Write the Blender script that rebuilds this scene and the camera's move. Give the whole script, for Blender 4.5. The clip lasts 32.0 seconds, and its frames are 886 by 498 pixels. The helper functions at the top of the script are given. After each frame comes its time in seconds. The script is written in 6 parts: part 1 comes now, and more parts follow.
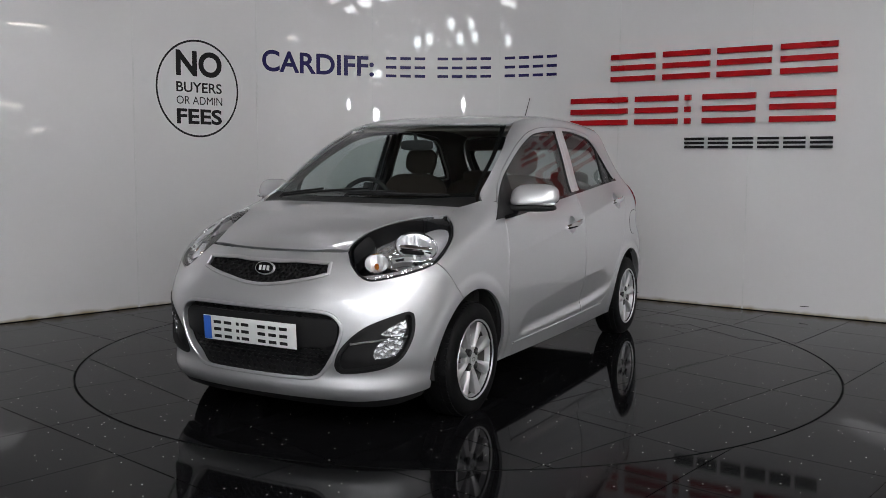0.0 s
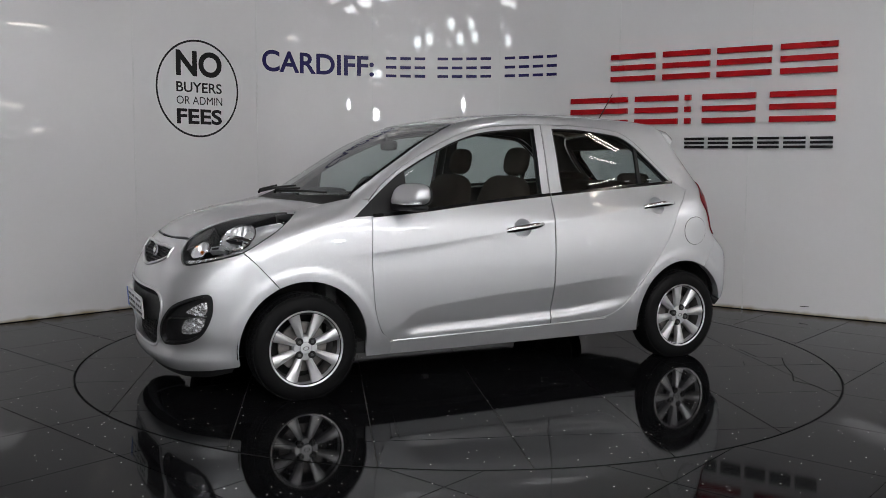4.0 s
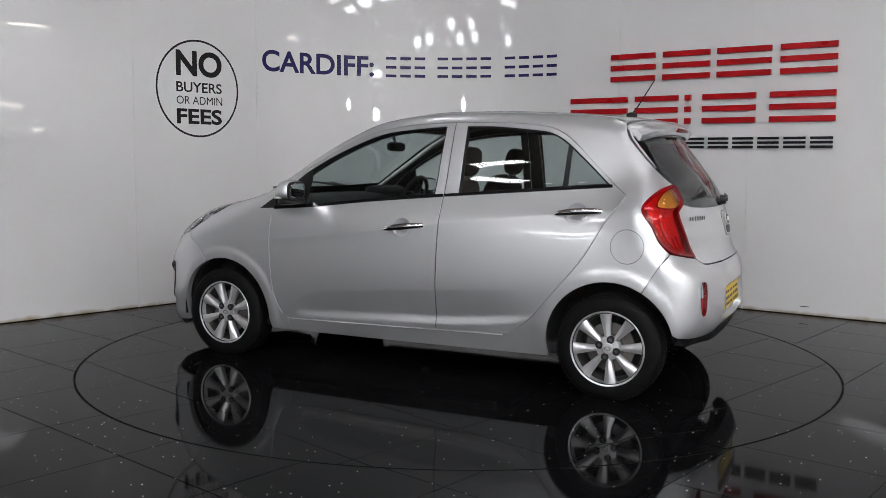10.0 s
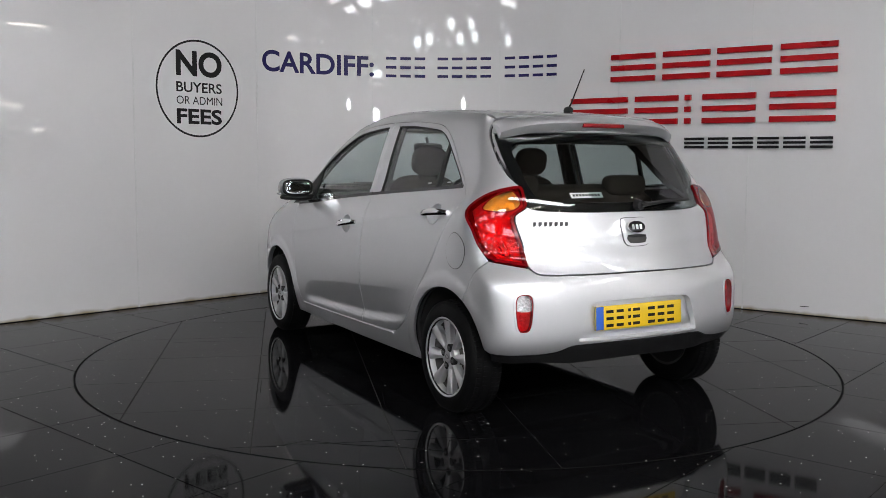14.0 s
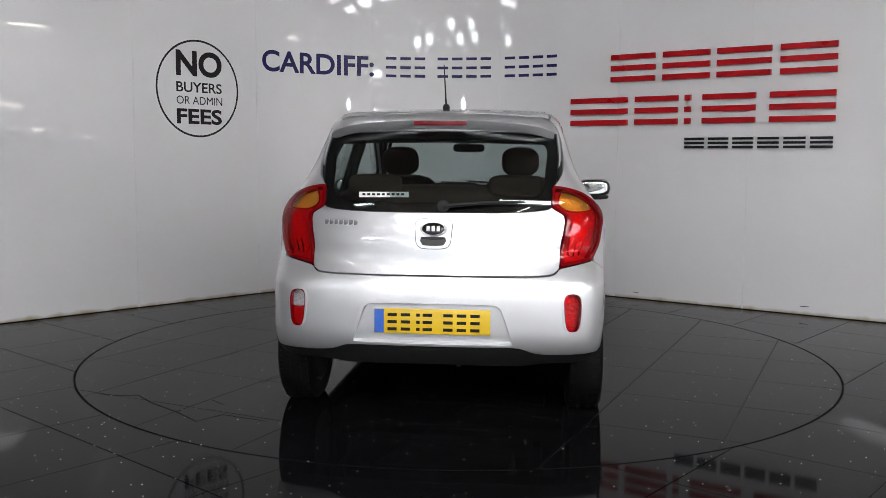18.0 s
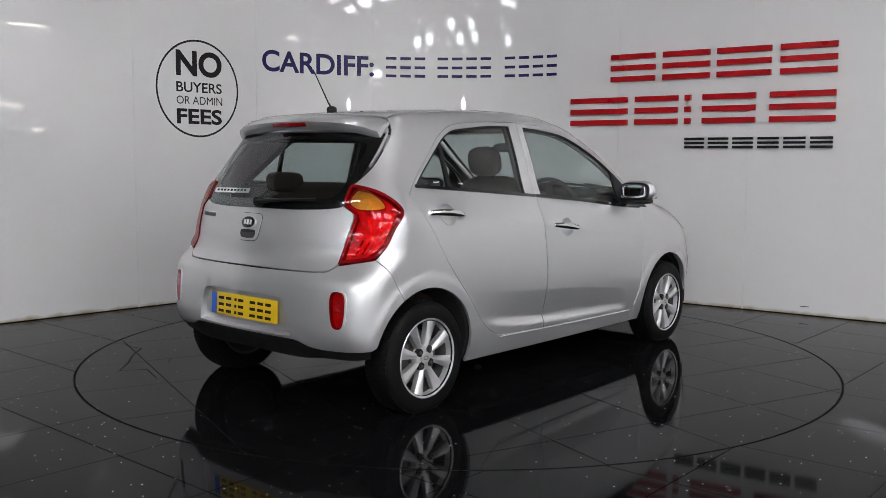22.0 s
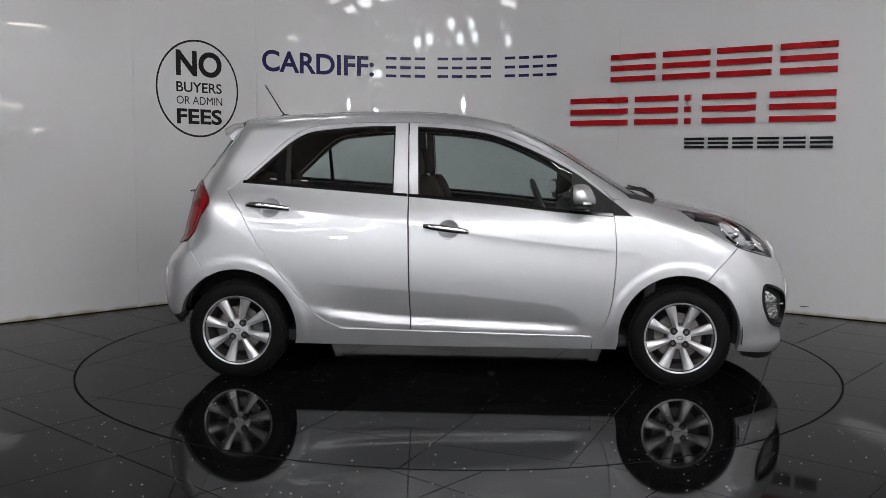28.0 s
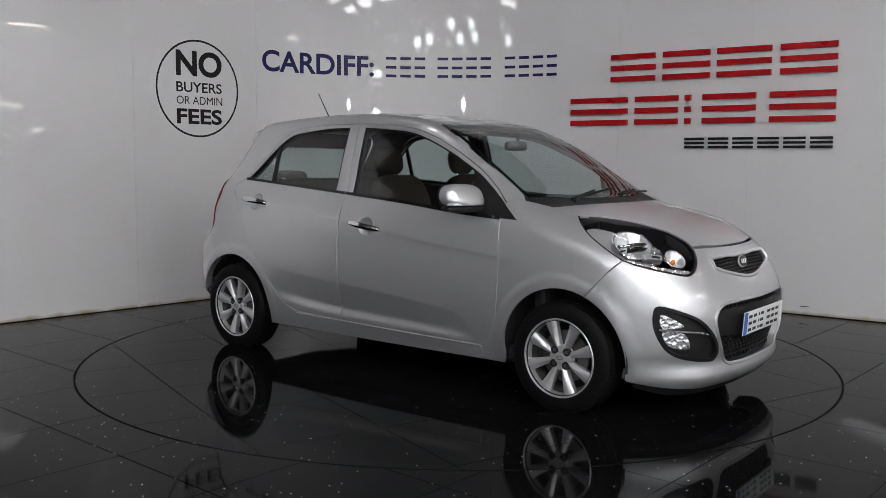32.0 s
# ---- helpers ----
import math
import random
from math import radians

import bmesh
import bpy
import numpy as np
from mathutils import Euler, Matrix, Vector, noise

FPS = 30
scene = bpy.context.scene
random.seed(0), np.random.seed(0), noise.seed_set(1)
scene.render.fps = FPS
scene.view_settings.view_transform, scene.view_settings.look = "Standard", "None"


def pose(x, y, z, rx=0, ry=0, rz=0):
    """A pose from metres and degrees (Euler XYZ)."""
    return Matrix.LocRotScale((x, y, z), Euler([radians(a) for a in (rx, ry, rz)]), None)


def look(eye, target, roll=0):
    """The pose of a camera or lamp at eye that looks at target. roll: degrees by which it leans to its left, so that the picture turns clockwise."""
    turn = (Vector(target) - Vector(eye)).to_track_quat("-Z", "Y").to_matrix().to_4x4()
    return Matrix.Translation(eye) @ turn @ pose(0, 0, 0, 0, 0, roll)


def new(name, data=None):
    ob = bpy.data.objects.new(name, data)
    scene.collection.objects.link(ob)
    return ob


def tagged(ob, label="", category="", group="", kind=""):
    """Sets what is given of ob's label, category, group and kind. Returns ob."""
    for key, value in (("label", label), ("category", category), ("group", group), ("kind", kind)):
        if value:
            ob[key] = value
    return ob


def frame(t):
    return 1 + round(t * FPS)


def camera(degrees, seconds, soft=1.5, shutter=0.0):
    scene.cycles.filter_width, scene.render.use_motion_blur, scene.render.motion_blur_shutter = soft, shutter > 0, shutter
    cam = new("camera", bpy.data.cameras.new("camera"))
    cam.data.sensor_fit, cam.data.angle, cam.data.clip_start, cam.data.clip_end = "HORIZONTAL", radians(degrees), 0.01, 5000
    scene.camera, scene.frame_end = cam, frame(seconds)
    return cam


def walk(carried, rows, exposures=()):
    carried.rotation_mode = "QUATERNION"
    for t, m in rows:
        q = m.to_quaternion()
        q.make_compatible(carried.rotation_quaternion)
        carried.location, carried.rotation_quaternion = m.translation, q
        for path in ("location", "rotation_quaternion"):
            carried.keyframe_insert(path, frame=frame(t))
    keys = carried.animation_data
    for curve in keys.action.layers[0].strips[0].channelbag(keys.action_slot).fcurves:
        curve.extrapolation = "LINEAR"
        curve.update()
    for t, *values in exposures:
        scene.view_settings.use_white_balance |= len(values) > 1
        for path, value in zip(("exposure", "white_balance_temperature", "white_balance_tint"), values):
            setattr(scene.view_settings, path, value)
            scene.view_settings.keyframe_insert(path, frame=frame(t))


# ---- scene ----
cam = camera(52.03, 32.0, soft=0.5)
EYE = Vector((0.0, -5.624, 1.1811))
YAW, PITCH = 0.0157, -0.0957
AIM = EYE + Vector((-math.sin(YAW) * math.cos(PITCH), math.cos(YAW) * math.cos(PITCH), math.sin(PITCH)))
# the clip's camera opens up a little while the dark tail-on views last
walk(cam, [(0, look(EYE, AIM, 0.384)), (32.0, look(EYE, AIM, 0.384))],
     exposures=[(0, -0.42), (3, -0.38), (6, -0.60), (7, -0.48), (9, -0.10), (12, -0.10), (14, -0.17), (18, -0.12), (23, -0.10), (25, -0.22), (28, -0.46), (30, -0.42), (32, -0.40)])

# ---- light: overcast daylight through rooflights, hall lamps, and added fill panels ----
world = bpy.data.worlds.new("sky")
scene.world = world
world.use_nodes = True
sky = world.node_tree.nodes.new("ShaderNodeTexSky")
sky.sky_type, sky.sun_disc, sky.sun_elevation, sky.sun_rotation = "NISHITA", False, radians(40), radians(200)
world.node_tree.links.new(sky.outputs[0], world.node_tree.nodes["Background"].inputs[0])
world.node_tree.nodes["Background"].inputs[1].default_value = 0.1
scene.view_settings.exposure = 0.0
ROOF_FILL_GLOW = 20.5     # glow of the rooflights and the added fill panels
TUBE = 26.0         # glow of the lamp tubes
SPOT = 110.0         # glow of the small round lamps


# ---- materials ----
def mat(name, color, rough=0.5, metal=0.0, coat=0.0, spec=0.5, grain=0.0, scale=40.0, bump=0.0, bscale=200.0, var=0.0, coat_rough=0.03):
    """a surface with colour variation at two scales and fine relief"""
    m = bpy.data.materials.new(name)
    m.use_nodes = True
    n, l = m.node_tree.nodes, m.node_tree.links
    b = n["Principled BSDF"]
    b.inputs["Base Color"].default_value = (*color, 1)
    b.inputs["Roughness"].default_value = rough
    b.inputs["Metallic"].default_value = metal
    b.inputs["Coat Weight"].default_value = coat
    b.inputs["Coat Roughness"].default_value = coat_rough
    b.inputs["Coat IOR"].default_value = 1.6
    b.inputs["Specular IOR Level"].default_value = spec
    tc = n.new("ShaderNodeTexCoord")
    if grain or var:
        a, c = n.new("ShaderNodeTexNoise"), n.new("ShaderNodeTexNoise")
        a.inputs["Scale"].default_value, c.inputs["Scale"].default_value = scale, scale * 0.06
        a.inputs["Detail"].default_value = 6
        for t in (a, c):
            l.new(tc.outputs["Object"], t.inputs["Vector"])
        mix = n.new("ShaderNodeMath")
        mix.operation = "MULTIPLY_ADD"
        l.new(a.outputs["Fac"], mix.inputs[0])
        mix.inputs[1].default_value = grain
        big = n.new("ShaderNodeMath")
        big.operation = "MULTIPLY_ADD"
        l.new(c.outputs["Fac"], big.inputs[0])
        big.inputs[1].default_value = var
        big.inputs[2].default_value = 1 - 0.5 * (grain + var)
        l.new(big.outputs[0], mix.inputs[2])
        hsv = n.new("ShaderNodeHueSaturation")
        hsv.inputs["Color"].default_value = (*color, 1)
        l.new(mix.outputs[0], hsv.inputs["Value"])
        l.new(hsv.outputs[0], b.inputs["Base Color"])
        rr = n.new("ShaderNodeMath")
        rr.operation = "MULTIPLY_ADD"
        l.new(c.outputs["Fac"], rr.inputs[0])
        rr.inputs[1].default_value, rr.inputs[2].default_value = rough * 0.5, rough * 0.75
        l.new(rr.outputs[0], b.inputs["Roughness"])
    if bump:
        t = n.new("ShaderNodeTexNoise")
        t.inputs["Scale"].default_value, t.inputs["Detail"].default_value = bscale, 4
        l.new(tc.outputs["Object"], t.inputs["Vector"])
        bp = n.new("ShaderNodeBump")
        bp.inputs["Strength"].default_value, bp.inputs["Distance"].default_value = bump, 0.002
        l.new(t.outputs["Fac"], bp.inputs["Height"])
        l.new(bp.outputs[0], b.inputs["Normal"])
    return m


def glow(name, color, strength):
    m = bpy.data.materials.new(name)
    m.use_nodes = True
    b = m.node_tree.nodes["Principled BSDF"]
    b.inputs["Base Color"].default_value = (0.8, 0.8, 0.8, 1)
    b.inputs["Emission Color"].default_value = (*color, 1)
    b.inputs["Emission Strength"].default_value = strength
    return m


def pane(name, tint, ior=1.5, rough=0.0):
    """thin glass: see-through tint with a mirror coat by the glancing angle"""
    m = bpy.data.materials.new(name)
    m.use_nodes = True
    n, l = m.node_tree.nodes, m.node_tree.links
    n.remove(n["Principled BSDF"])
    tr, gl, fr, mx = (n.new("ShaderNode" + k) for k in ("BsdfTransparent", "BsdfGlossy", "LayerWeight", "MixShader"))
    tr.inputs[0].default_value = (*tint, 1)
    gl.inputs["Roughness"].default_value = rough
    fr.inputs[0].default_value = 0.5
    power, gloss = n.new("ShaderNodeMath"), n.new("ShaderNodeMath")
    power.operation, gloss.operation = "POWER", "MULTIPLY_ADD"
    power.inputs[1].default_value = 5.0
    l.new(fr.outputs["Facing"], power.inputs[0])
    l.new(power.outputs[0], gloss.inputs[0])
    base = 2 * ((ior - 1) / (ior + 1)) ** 2
    gloss.inputs[1].default_value, gloss.inputs[2].default_value = 1 - base, base
    l.new(gloss.outputs[0], mx.inputs[0])
    l.new(tr.outputs[0], mx.inputs[1])
    l.new(gl.outputs[0], mx.inputs[2])
    l.new(mx.outputs[0], n["Material Output"].inputs[0])
    return m


def stone(name):
    """polished black tile with pale mineral flecks and faint clouding"""
    m = mat(name, (0.0045, 0.0045, 0.005), rough=0.05, grain=0.3, scale=60, var=0.5, spec=0.052)
    n, l = m.node_tree.nodes, m.node_tree.links
    b = n["Principled BSDF"]
    tc = n.new("ShaderNodeTexCoord")
    v = n.new("ShaderNodeTexVoronoi")
    v.voronoi_dimensions = "2D"
    v.inputs["Scale"].default_value = 24
    l.new(tc.outputs["Object"], v.inputs["Vector"])
    sep = n.new("ShaderNodeSeparateColor")
    l.new(v.outputs["Color"], sep.inputs[0])
    small, few, both = (n.new("ShaderNodeMath") for _ in range(3))
    small.operation, few.operation, both.operation = "LESS_THAN", "GREATER_THAN", "MULTIPLY"
    small.inputs[1].default_value, few.inputs[1].default_value = 0.068, 0.925
    l.new(v.outputs["Distance"], small.inputs[0])
    l.new(sep.outputs[0], few.inputs[0])
    l.new(small.outputs[0], both.inputs[0])
    l.new(few.outputs[0], both.inputs[1])
    old = b.inputs["Base Color"].links[0].from_socket
    mx = n.new("ShaderNodeMix")
    mx.data_type = "RGBA"
    l.new(both.outputs[0], mx.inputs[0])
    l.new(old, mx.inputs[6])
    mx.inputs[7].default_value = (0.85, 0.84, 0.80, 1)
    l.new(mx.outputs[2], b.inputs["Base Color"])
    t = n.new("ShaderNodeTexNoise")
    t.inputs["Scale"].default_value = 1.6
    l.new(tc.outputs["Object"], t.inputs["Vector"])
    bp = n.new("ShaderNodeBump")
    bp.inputs["Strength"].default_value, bp.inputs["Distance"].default_value = 0.03, 0.004
    l.new(t.outputs["Fac"], bp.inputs["Height"])
    l.new(bp.outputs[0], b.inputs["Normal"])
    return m


def panel_white(name):
    """glossy white wall sheet, slightly wavy, with grime along the foot"""
    m = mat(name, (0.655, 0.647, 0.652), rough=0.018, grain=0.03, scale=30, var=0.06, spec=0.5)
    n, l = m.node_tree.nodes, m.node_tree.links
    b = n["Principled BSDF"]
    tc = n.new("ShaderNodeTexCoord")
    t = n.new("ShaderNodeTexNoise")
    t.inputs["Scale"].default_value, t.inputs["Detail"].default_value = 1.7, 1.0
    l.new(tc.outputs["Object"], t.inputs["Vector"])
    bp = n.new("ShaderNodeBump")
    bp.inputs["Strength"].default_value, bp.inputs["Distance"].default_value = 0.05, 0.02
    l.new(t.outputs["Fac"], bp.inputs["Height"])
    l.new(bp.outputs[0], b.inputs["Normal"])
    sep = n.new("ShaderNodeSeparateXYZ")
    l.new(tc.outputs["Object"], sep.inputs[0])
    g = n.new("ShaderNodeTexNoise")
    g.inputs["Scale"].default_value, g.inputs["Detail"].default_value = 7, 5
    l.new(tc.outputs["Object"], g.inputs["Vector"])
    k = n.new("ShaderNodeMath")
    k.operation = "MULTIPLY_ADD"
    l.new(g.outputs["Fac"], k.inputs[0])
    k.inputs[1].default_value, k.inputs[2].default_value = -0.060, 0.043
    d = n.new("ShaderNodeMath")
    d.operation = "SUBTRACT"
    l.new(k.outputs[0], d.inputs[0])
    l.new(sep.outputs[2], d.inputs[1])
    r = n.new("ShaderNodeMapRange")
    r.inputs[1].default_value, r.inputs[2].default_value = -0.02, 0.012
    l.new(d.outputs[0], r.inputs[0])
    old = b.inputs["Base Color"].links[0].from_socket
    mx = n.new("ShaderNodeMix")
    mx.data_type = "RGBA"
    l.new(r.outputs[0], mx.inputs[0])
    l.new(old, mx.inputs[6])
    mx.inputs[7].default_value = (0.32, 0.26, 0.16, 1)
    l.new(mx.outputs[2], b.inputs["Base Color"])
    return m


PAINT = mat("silver_paint", (0.625, 0.632, 0.648), rough=0.44, metal=0.82, coat=1.0, grain=0.16, scale=900, var=0.02, coat_rough=0.004)
BOWL = mat("lamp_bowl", (0.74, 0.74, 0.75), rough=0.18, metal=0.6)
CHROME = mat("chrome", (0.80, 0.80, 0.81), rough=0.06, metal=1.0)
ALLOY = mat("alloy", (0.62, 0.62, 0.63), rough=0.40, metal=0.75, coat=0.5, grain=0.05, scale=300, var=0.05)
BLACK = mat("black_plastic", (0.009, 0.009, 0.0095), rough=0.48, spec=0.3, grain=0.3, scale=300, bump=0.2, bscale=900)
GLOSSBLACK = mat("gloss_black", (0.008, 0.008, 0.009), rough=0.08, grain=0.2, scale=100)
LAMPBLACK = mat("lamp_black", (0.008, 0.008, 0.009), rough=0.35, spec=0.2, grain=0.2, scale=100)
RUBBER = mat("rubber", (0.0040, 0.0040, 0.0043), rough=0.6, spec=0.12, grain=0.4, scale=120, var=0.3, bump=0.25, bscale=400)
UNDER = mat("underbody", (0.012, 0.012, 0.012), rough=0.8, grain=0.4, scale=60, var=0.4, bump=0.4)
CLOTH = mat("seat_cloth", (0.028, 0.018, 0.013), rough=0.85, grain=0.5, scale=400, var=0.2, bump=0.4, bscale=900)
TRIM = mat("cabin_trim", (0.03, 0.03, 0.032), rough=0.6, grain=0.3, scale=200, bump=0.2, bscale=600)
HEADLINING = mat("headlining", (0.30, 0.28, 0.25), rough=0.9, grain=0.2, scale=300, bump=0.3)
GLASS = pane("window_glass", (0.73, 0.80, 0.79))
DARKGLASS = pane("rear_window_glass", (0.58, 0.64, 0.63))
CLEAR = pane("lamp_cover", (0.93, 0.94, 0.95), ior=1.28)
REDGLASS = pane("red_lens", (0.76, 0.010, 0.014), ior=1.24)
DEEPRED = mat("deep_red_lens", (0.16, 0.002, 0.004), rough=0.08, spec=0.4, grain=0.5, scale=60, var=0.4)
LAMPBED = mat("lamp_bed", (0.72, 0.70, 0.70), rough=0.25, metal=0.45, grain=0.3, scale=60, var=0.4)
AMBER = pane("amber_lens", (0.86, 0.42, 0.06))
LENSWHITE = mat("clear_lens", (0.72, 0.74, 0.76), rough=0.08, coat=1.0, metal=0.3, grain=0.7, scale=120)
REFLECTOR = mat("reflector", (0.84, 0.84, 0.85), rough=0.12, metal=0.75, grain=0.1, scale=80)
def facets(m, scale, strength):
    """moulded facets in a reflector or lens"""
    n, l = m.node_tree.nodes, m.node_tree.links
    tc, v, bp = n.new("ShaderNodeTexCoord"), n.new("ShaderNodeTexVoronoi"), n.new("ShaderNodeBump")
    v.inputs["Scale"].default_value = scale
    l.new(tc.outputs["Object"], v.inputs["Vector"])
    bp.inputs["Strength"].default_value, bp.inputs["Distance"].default_value = strength, 0.01
    l.new(v.outputs["Distance"], bp.inputs["Height"])
    l.new(bp.outputs[0], n["Principled BSDF"].inputs["Normal"])


facets(REFLECTOR, 45, 0.5)
facets(LENSWHITE, 70, 0.6)
facets(LAMPBED, 55, 0.35)
# shade between wheel spokes and in the tailgate grip, put into the colour
SHADED_ALLOY = mat("shaded_alloy", (0.06, 0.058, 0.056), rough=0.6, metal=0.4, grain=0.4, scale=80, var=0.4)
NUT = mat("nut_steel", (0.16, 0.16, 0.16), rough=0.35, metal=0.9, grain=0.3, scale=200)
MIRROR = mat("mirror_glass", (0.85, 0.86, 0.87), rough=0.01, metal=1.0)
PLATE_W = mat("plate_white", (0.72, 0.73, 0.72), rough=0.35, grain=0.05, scale=300)
PLATE_Y = mat("plate_yellow", (0.72, 0.48, 0.015), rough=0.35, grain=0.05, scale=300)
PLATE_B = mat("plate_blue", (0.03, 0.12, 0.50), rough=0.4, grain=0.1, scale=200)
INK = mat("black_ink", (0.008, 0.008, 0.008), rough=0.4, spec=0.2, grain=0.2, scale=200)
NAVY = mat("navy_vinyl", (0.011, 0.008, 0.085), rough=0.35, spec=0.25, grain=0.1, scale=100, var=0.1)
REDSIGN = mat("red_acrylic", (0.37, 0.004, 0.008), rough=0.3, spec=0.25, grain=0.1, scale=60, var=0.15)
BLACKSIGN = mat("black_acrylic", (0.008, 0.008, 0.009), rough=0.3, spec=0.25, grain=0.2, scale=60)
TILE = stone("black_tile")
GROUT = mat("grout", (0.030, 0.028, 0.025), rough=0.85, grain=0.4, scale=200)
STEEL = mat("steel_edge", (0.004, 0.004, 0.004), rough=0.9, spec=0.1, grain=0.3, scale=100)
# unseen floor added behind the stage, pale to light the car from below
BOUNCE_FLOOR = mat("bounce_floor", (0.40, 0.405, 0.41), rough=0.6, grain=0.3, scale=20, var=0.3, bump=0.2)
WALLWHITE = panel_white("white_wall_sheet")
JOINT = mat("wall_joint", (0.60, 0.60, 0.60), rough=0.5, grain=0.2, scale=60, var=0.3)
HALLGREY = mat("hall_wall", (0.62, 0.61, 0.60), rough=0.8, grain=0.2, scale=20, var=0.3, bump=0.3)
# unseen walls: lit and dim copies of one colour, set for car reflections
HALL_LIT = mat("hall_wall_lit", (0.80, 0.80, 0.80), rough=0.8, grain=0.2, scale=20, var=0.15, bump=0.3)
HALL_SHADED = mat("hall_wall_shaded", (0.07, 0.07, 0.07), rough=0.8, grain=0.2, scale=20, var=0.3, bump=0.3)
HALLROOF = mat("hall_roof", (0.19, 0.15, 0.13), rough=0.8, grain=0.2, scale=10, var=0.3)
# unseen south wall, pale tone chosen to bounce light onto the car
HALL_BOUNCE = mat("hall_wall_bounce", (0.62, 0.618, 0.615), rough=0.85, grain=0.4, scale=14, var=0.3, bump=0.5, bscale=60)
ROOF_FILL = glow("roof_fill_glow", (0.95, 0.952, 0.978), ROOF_FILL_GLOW)
PANE = glow("window_glow", (0.90, 0.96, 1.0), 24.0)
TUBEGLOW = glow("tube_glow", (1.0, 0.93, 0.82), TUBE)
SPOTGLOW = glow("spot_glow", (0.95, 0.97, 1.0), SPOT)
DISC = mat("brake_disc", (0.16, 0.15, 0.145), rough=0.45, metal=0.9, grain=0.3, scale=100, var=0.4)
RUST = mat("drum_rust", (0.14, 0.06, 0.03), rough=0.8, grain=0.5, scale=60, var=0.3)


# ---- mesh helpers ----
def part(name, bm, material, parent, label="", smooth=True, at=None):
    me = bpy.data.meshes.new(name)
    bm.to_mesh(me)
    bm.free()
    return hang(name, me, material, parent, label, smooth, at)


def hang(name, me, material, parent, label="", smooth=True, at=None):
    if not len(me.materials):
        me.materials.append(material)
    if smooth:
        me.polygons.foreach_set("use_smooth", [True] * len(me.polygons))
        me.set_sharp_from_angle(angle=radians(40))
    ob = new(name, me)
    if parent is not None:
        ob.parent = parent
    if at is not None:
        ob.matrix_basis = at
    return tagged(ob, label)


def box(bm, lo, hi, bevel=0.0, m=None, seg=2):
    r = bmesh.ops.create_cube(bm, size=1.0)
    vs = r["verts"]
    for v in vs:
        v.co = Vector([(a + b) / 2 + c * (b - a) for a, b, c in zip(lo, hi, v.co)])
    if bevel:
        es = list({e for v in vs for e in v.link_edges})
        r = bmesh.ops.bevel(bm, geom=es, offset=bevel, segments=seg, affect="EDGES", profile=0.5)
        vs = list({v for f in r["faces"] for v in f.verts} | {v for v in vs if v.is_valid})
    if m is not None:
        for v in vs:
            v.co = m @ v.co
    return bm


def boxes(items, bevel=0.0, seg=2):
    bm = bmesh.new()
    for it in items:
        box(bm, it[0], it[1], it[2] if len(it) > 2 else bevel, it[3] if len(it) > 3 else None, seg)
    return bm


def lathe(profile, n=48, bm=None, m=None, closed=False):
    """turn a profile of (radius, along) about the y axis"""
    bm = bm or bmesh.new()
    rings = []
    for r, a in profile:
        ring = []
        for i in range(n):
            t = 2 * math.pi * i / n
            co = Vector((r * math.cos(t), a, r * math.sin(t)))
            ring.append(bm.verts.new(m @ co if m is not None else co))
        rings.append(ring)
    pairs = list(zip(rings, rings[1:])) + ([(rings[-1], rings[0])] if closed else [])
    for p, q in pairs:
        for i in range(n):
            bm.faces.new((p[i], p[(i + 1) % n], q[(i + 1) % n], q[i]))
    if not closed:
        bm.faces.new(rings[0][::-1])
        bm.faces.new(rings[-1])
    bmesh.ops.recalc_face_normals(bm, faces=bm.faces)
    return bm


def tube(points, r, bm=None, n=8, taper=1.0):
    bm = bm or bmesh.new()
    pts = [Vector(p) for p in points]
    rings = []
    for i, p in enumerate(pts):
        d = (pts[min(i + 1, len(pts) - 1)] - pts[max(i - 1, 0)]).normalized()
        q = d.to_track_quat("Z", "Y")
        k = r * (1 + (taper - 1) * i / max(1, len(pts) - 1))
        rings.append([bm.verts.new(p + q @ Vector((k * math.cos(2 * math.pi * j / n), k * math.sin(2 * math.pi * j / n), 0))) for j in range(n)])
    for a, b in zip(rings, rings[1:]):
        for j in range(n):
            bm.faces.new((a[j], a[(j + 1) % n], b[(j + 1) % n], b[j]))
    bm.faces.new(rings[0][::-1])
    bm.faces.new(rings[-1])
    bmesh.ops.recalc_face_normals(bm, faces=bm.faces)
    return bm


def thing(name, label, category, group="", kind="", at=None):
    ob = new(name)
    ob.empty_display_size = 0.2
    if at is not None:
        ob.matrix_basis = at
    return tagged(ob, label, category, group, kind)




# ---- filling of flat outlines ----
from mathutils.geometry import delaunay_2d_cdt


def inside(poly, pts):
    """which points lie in the closed outline"""
    x, y = pts[:, 0], pts[:, 1]
    hit = np.zeros(len(pts), bool)
    a, b = poly, np.roll(poly, -1, 0)
    for (x0, y0), (x1, y1) in zip(a, b):
        if y0 == y1:
            continue
        c = (y0 > y) != (y1 > y)
        hit ^= c & (x < (x1 - x0) * (y - y0) / (y1 - y0) + x0)
    return hit


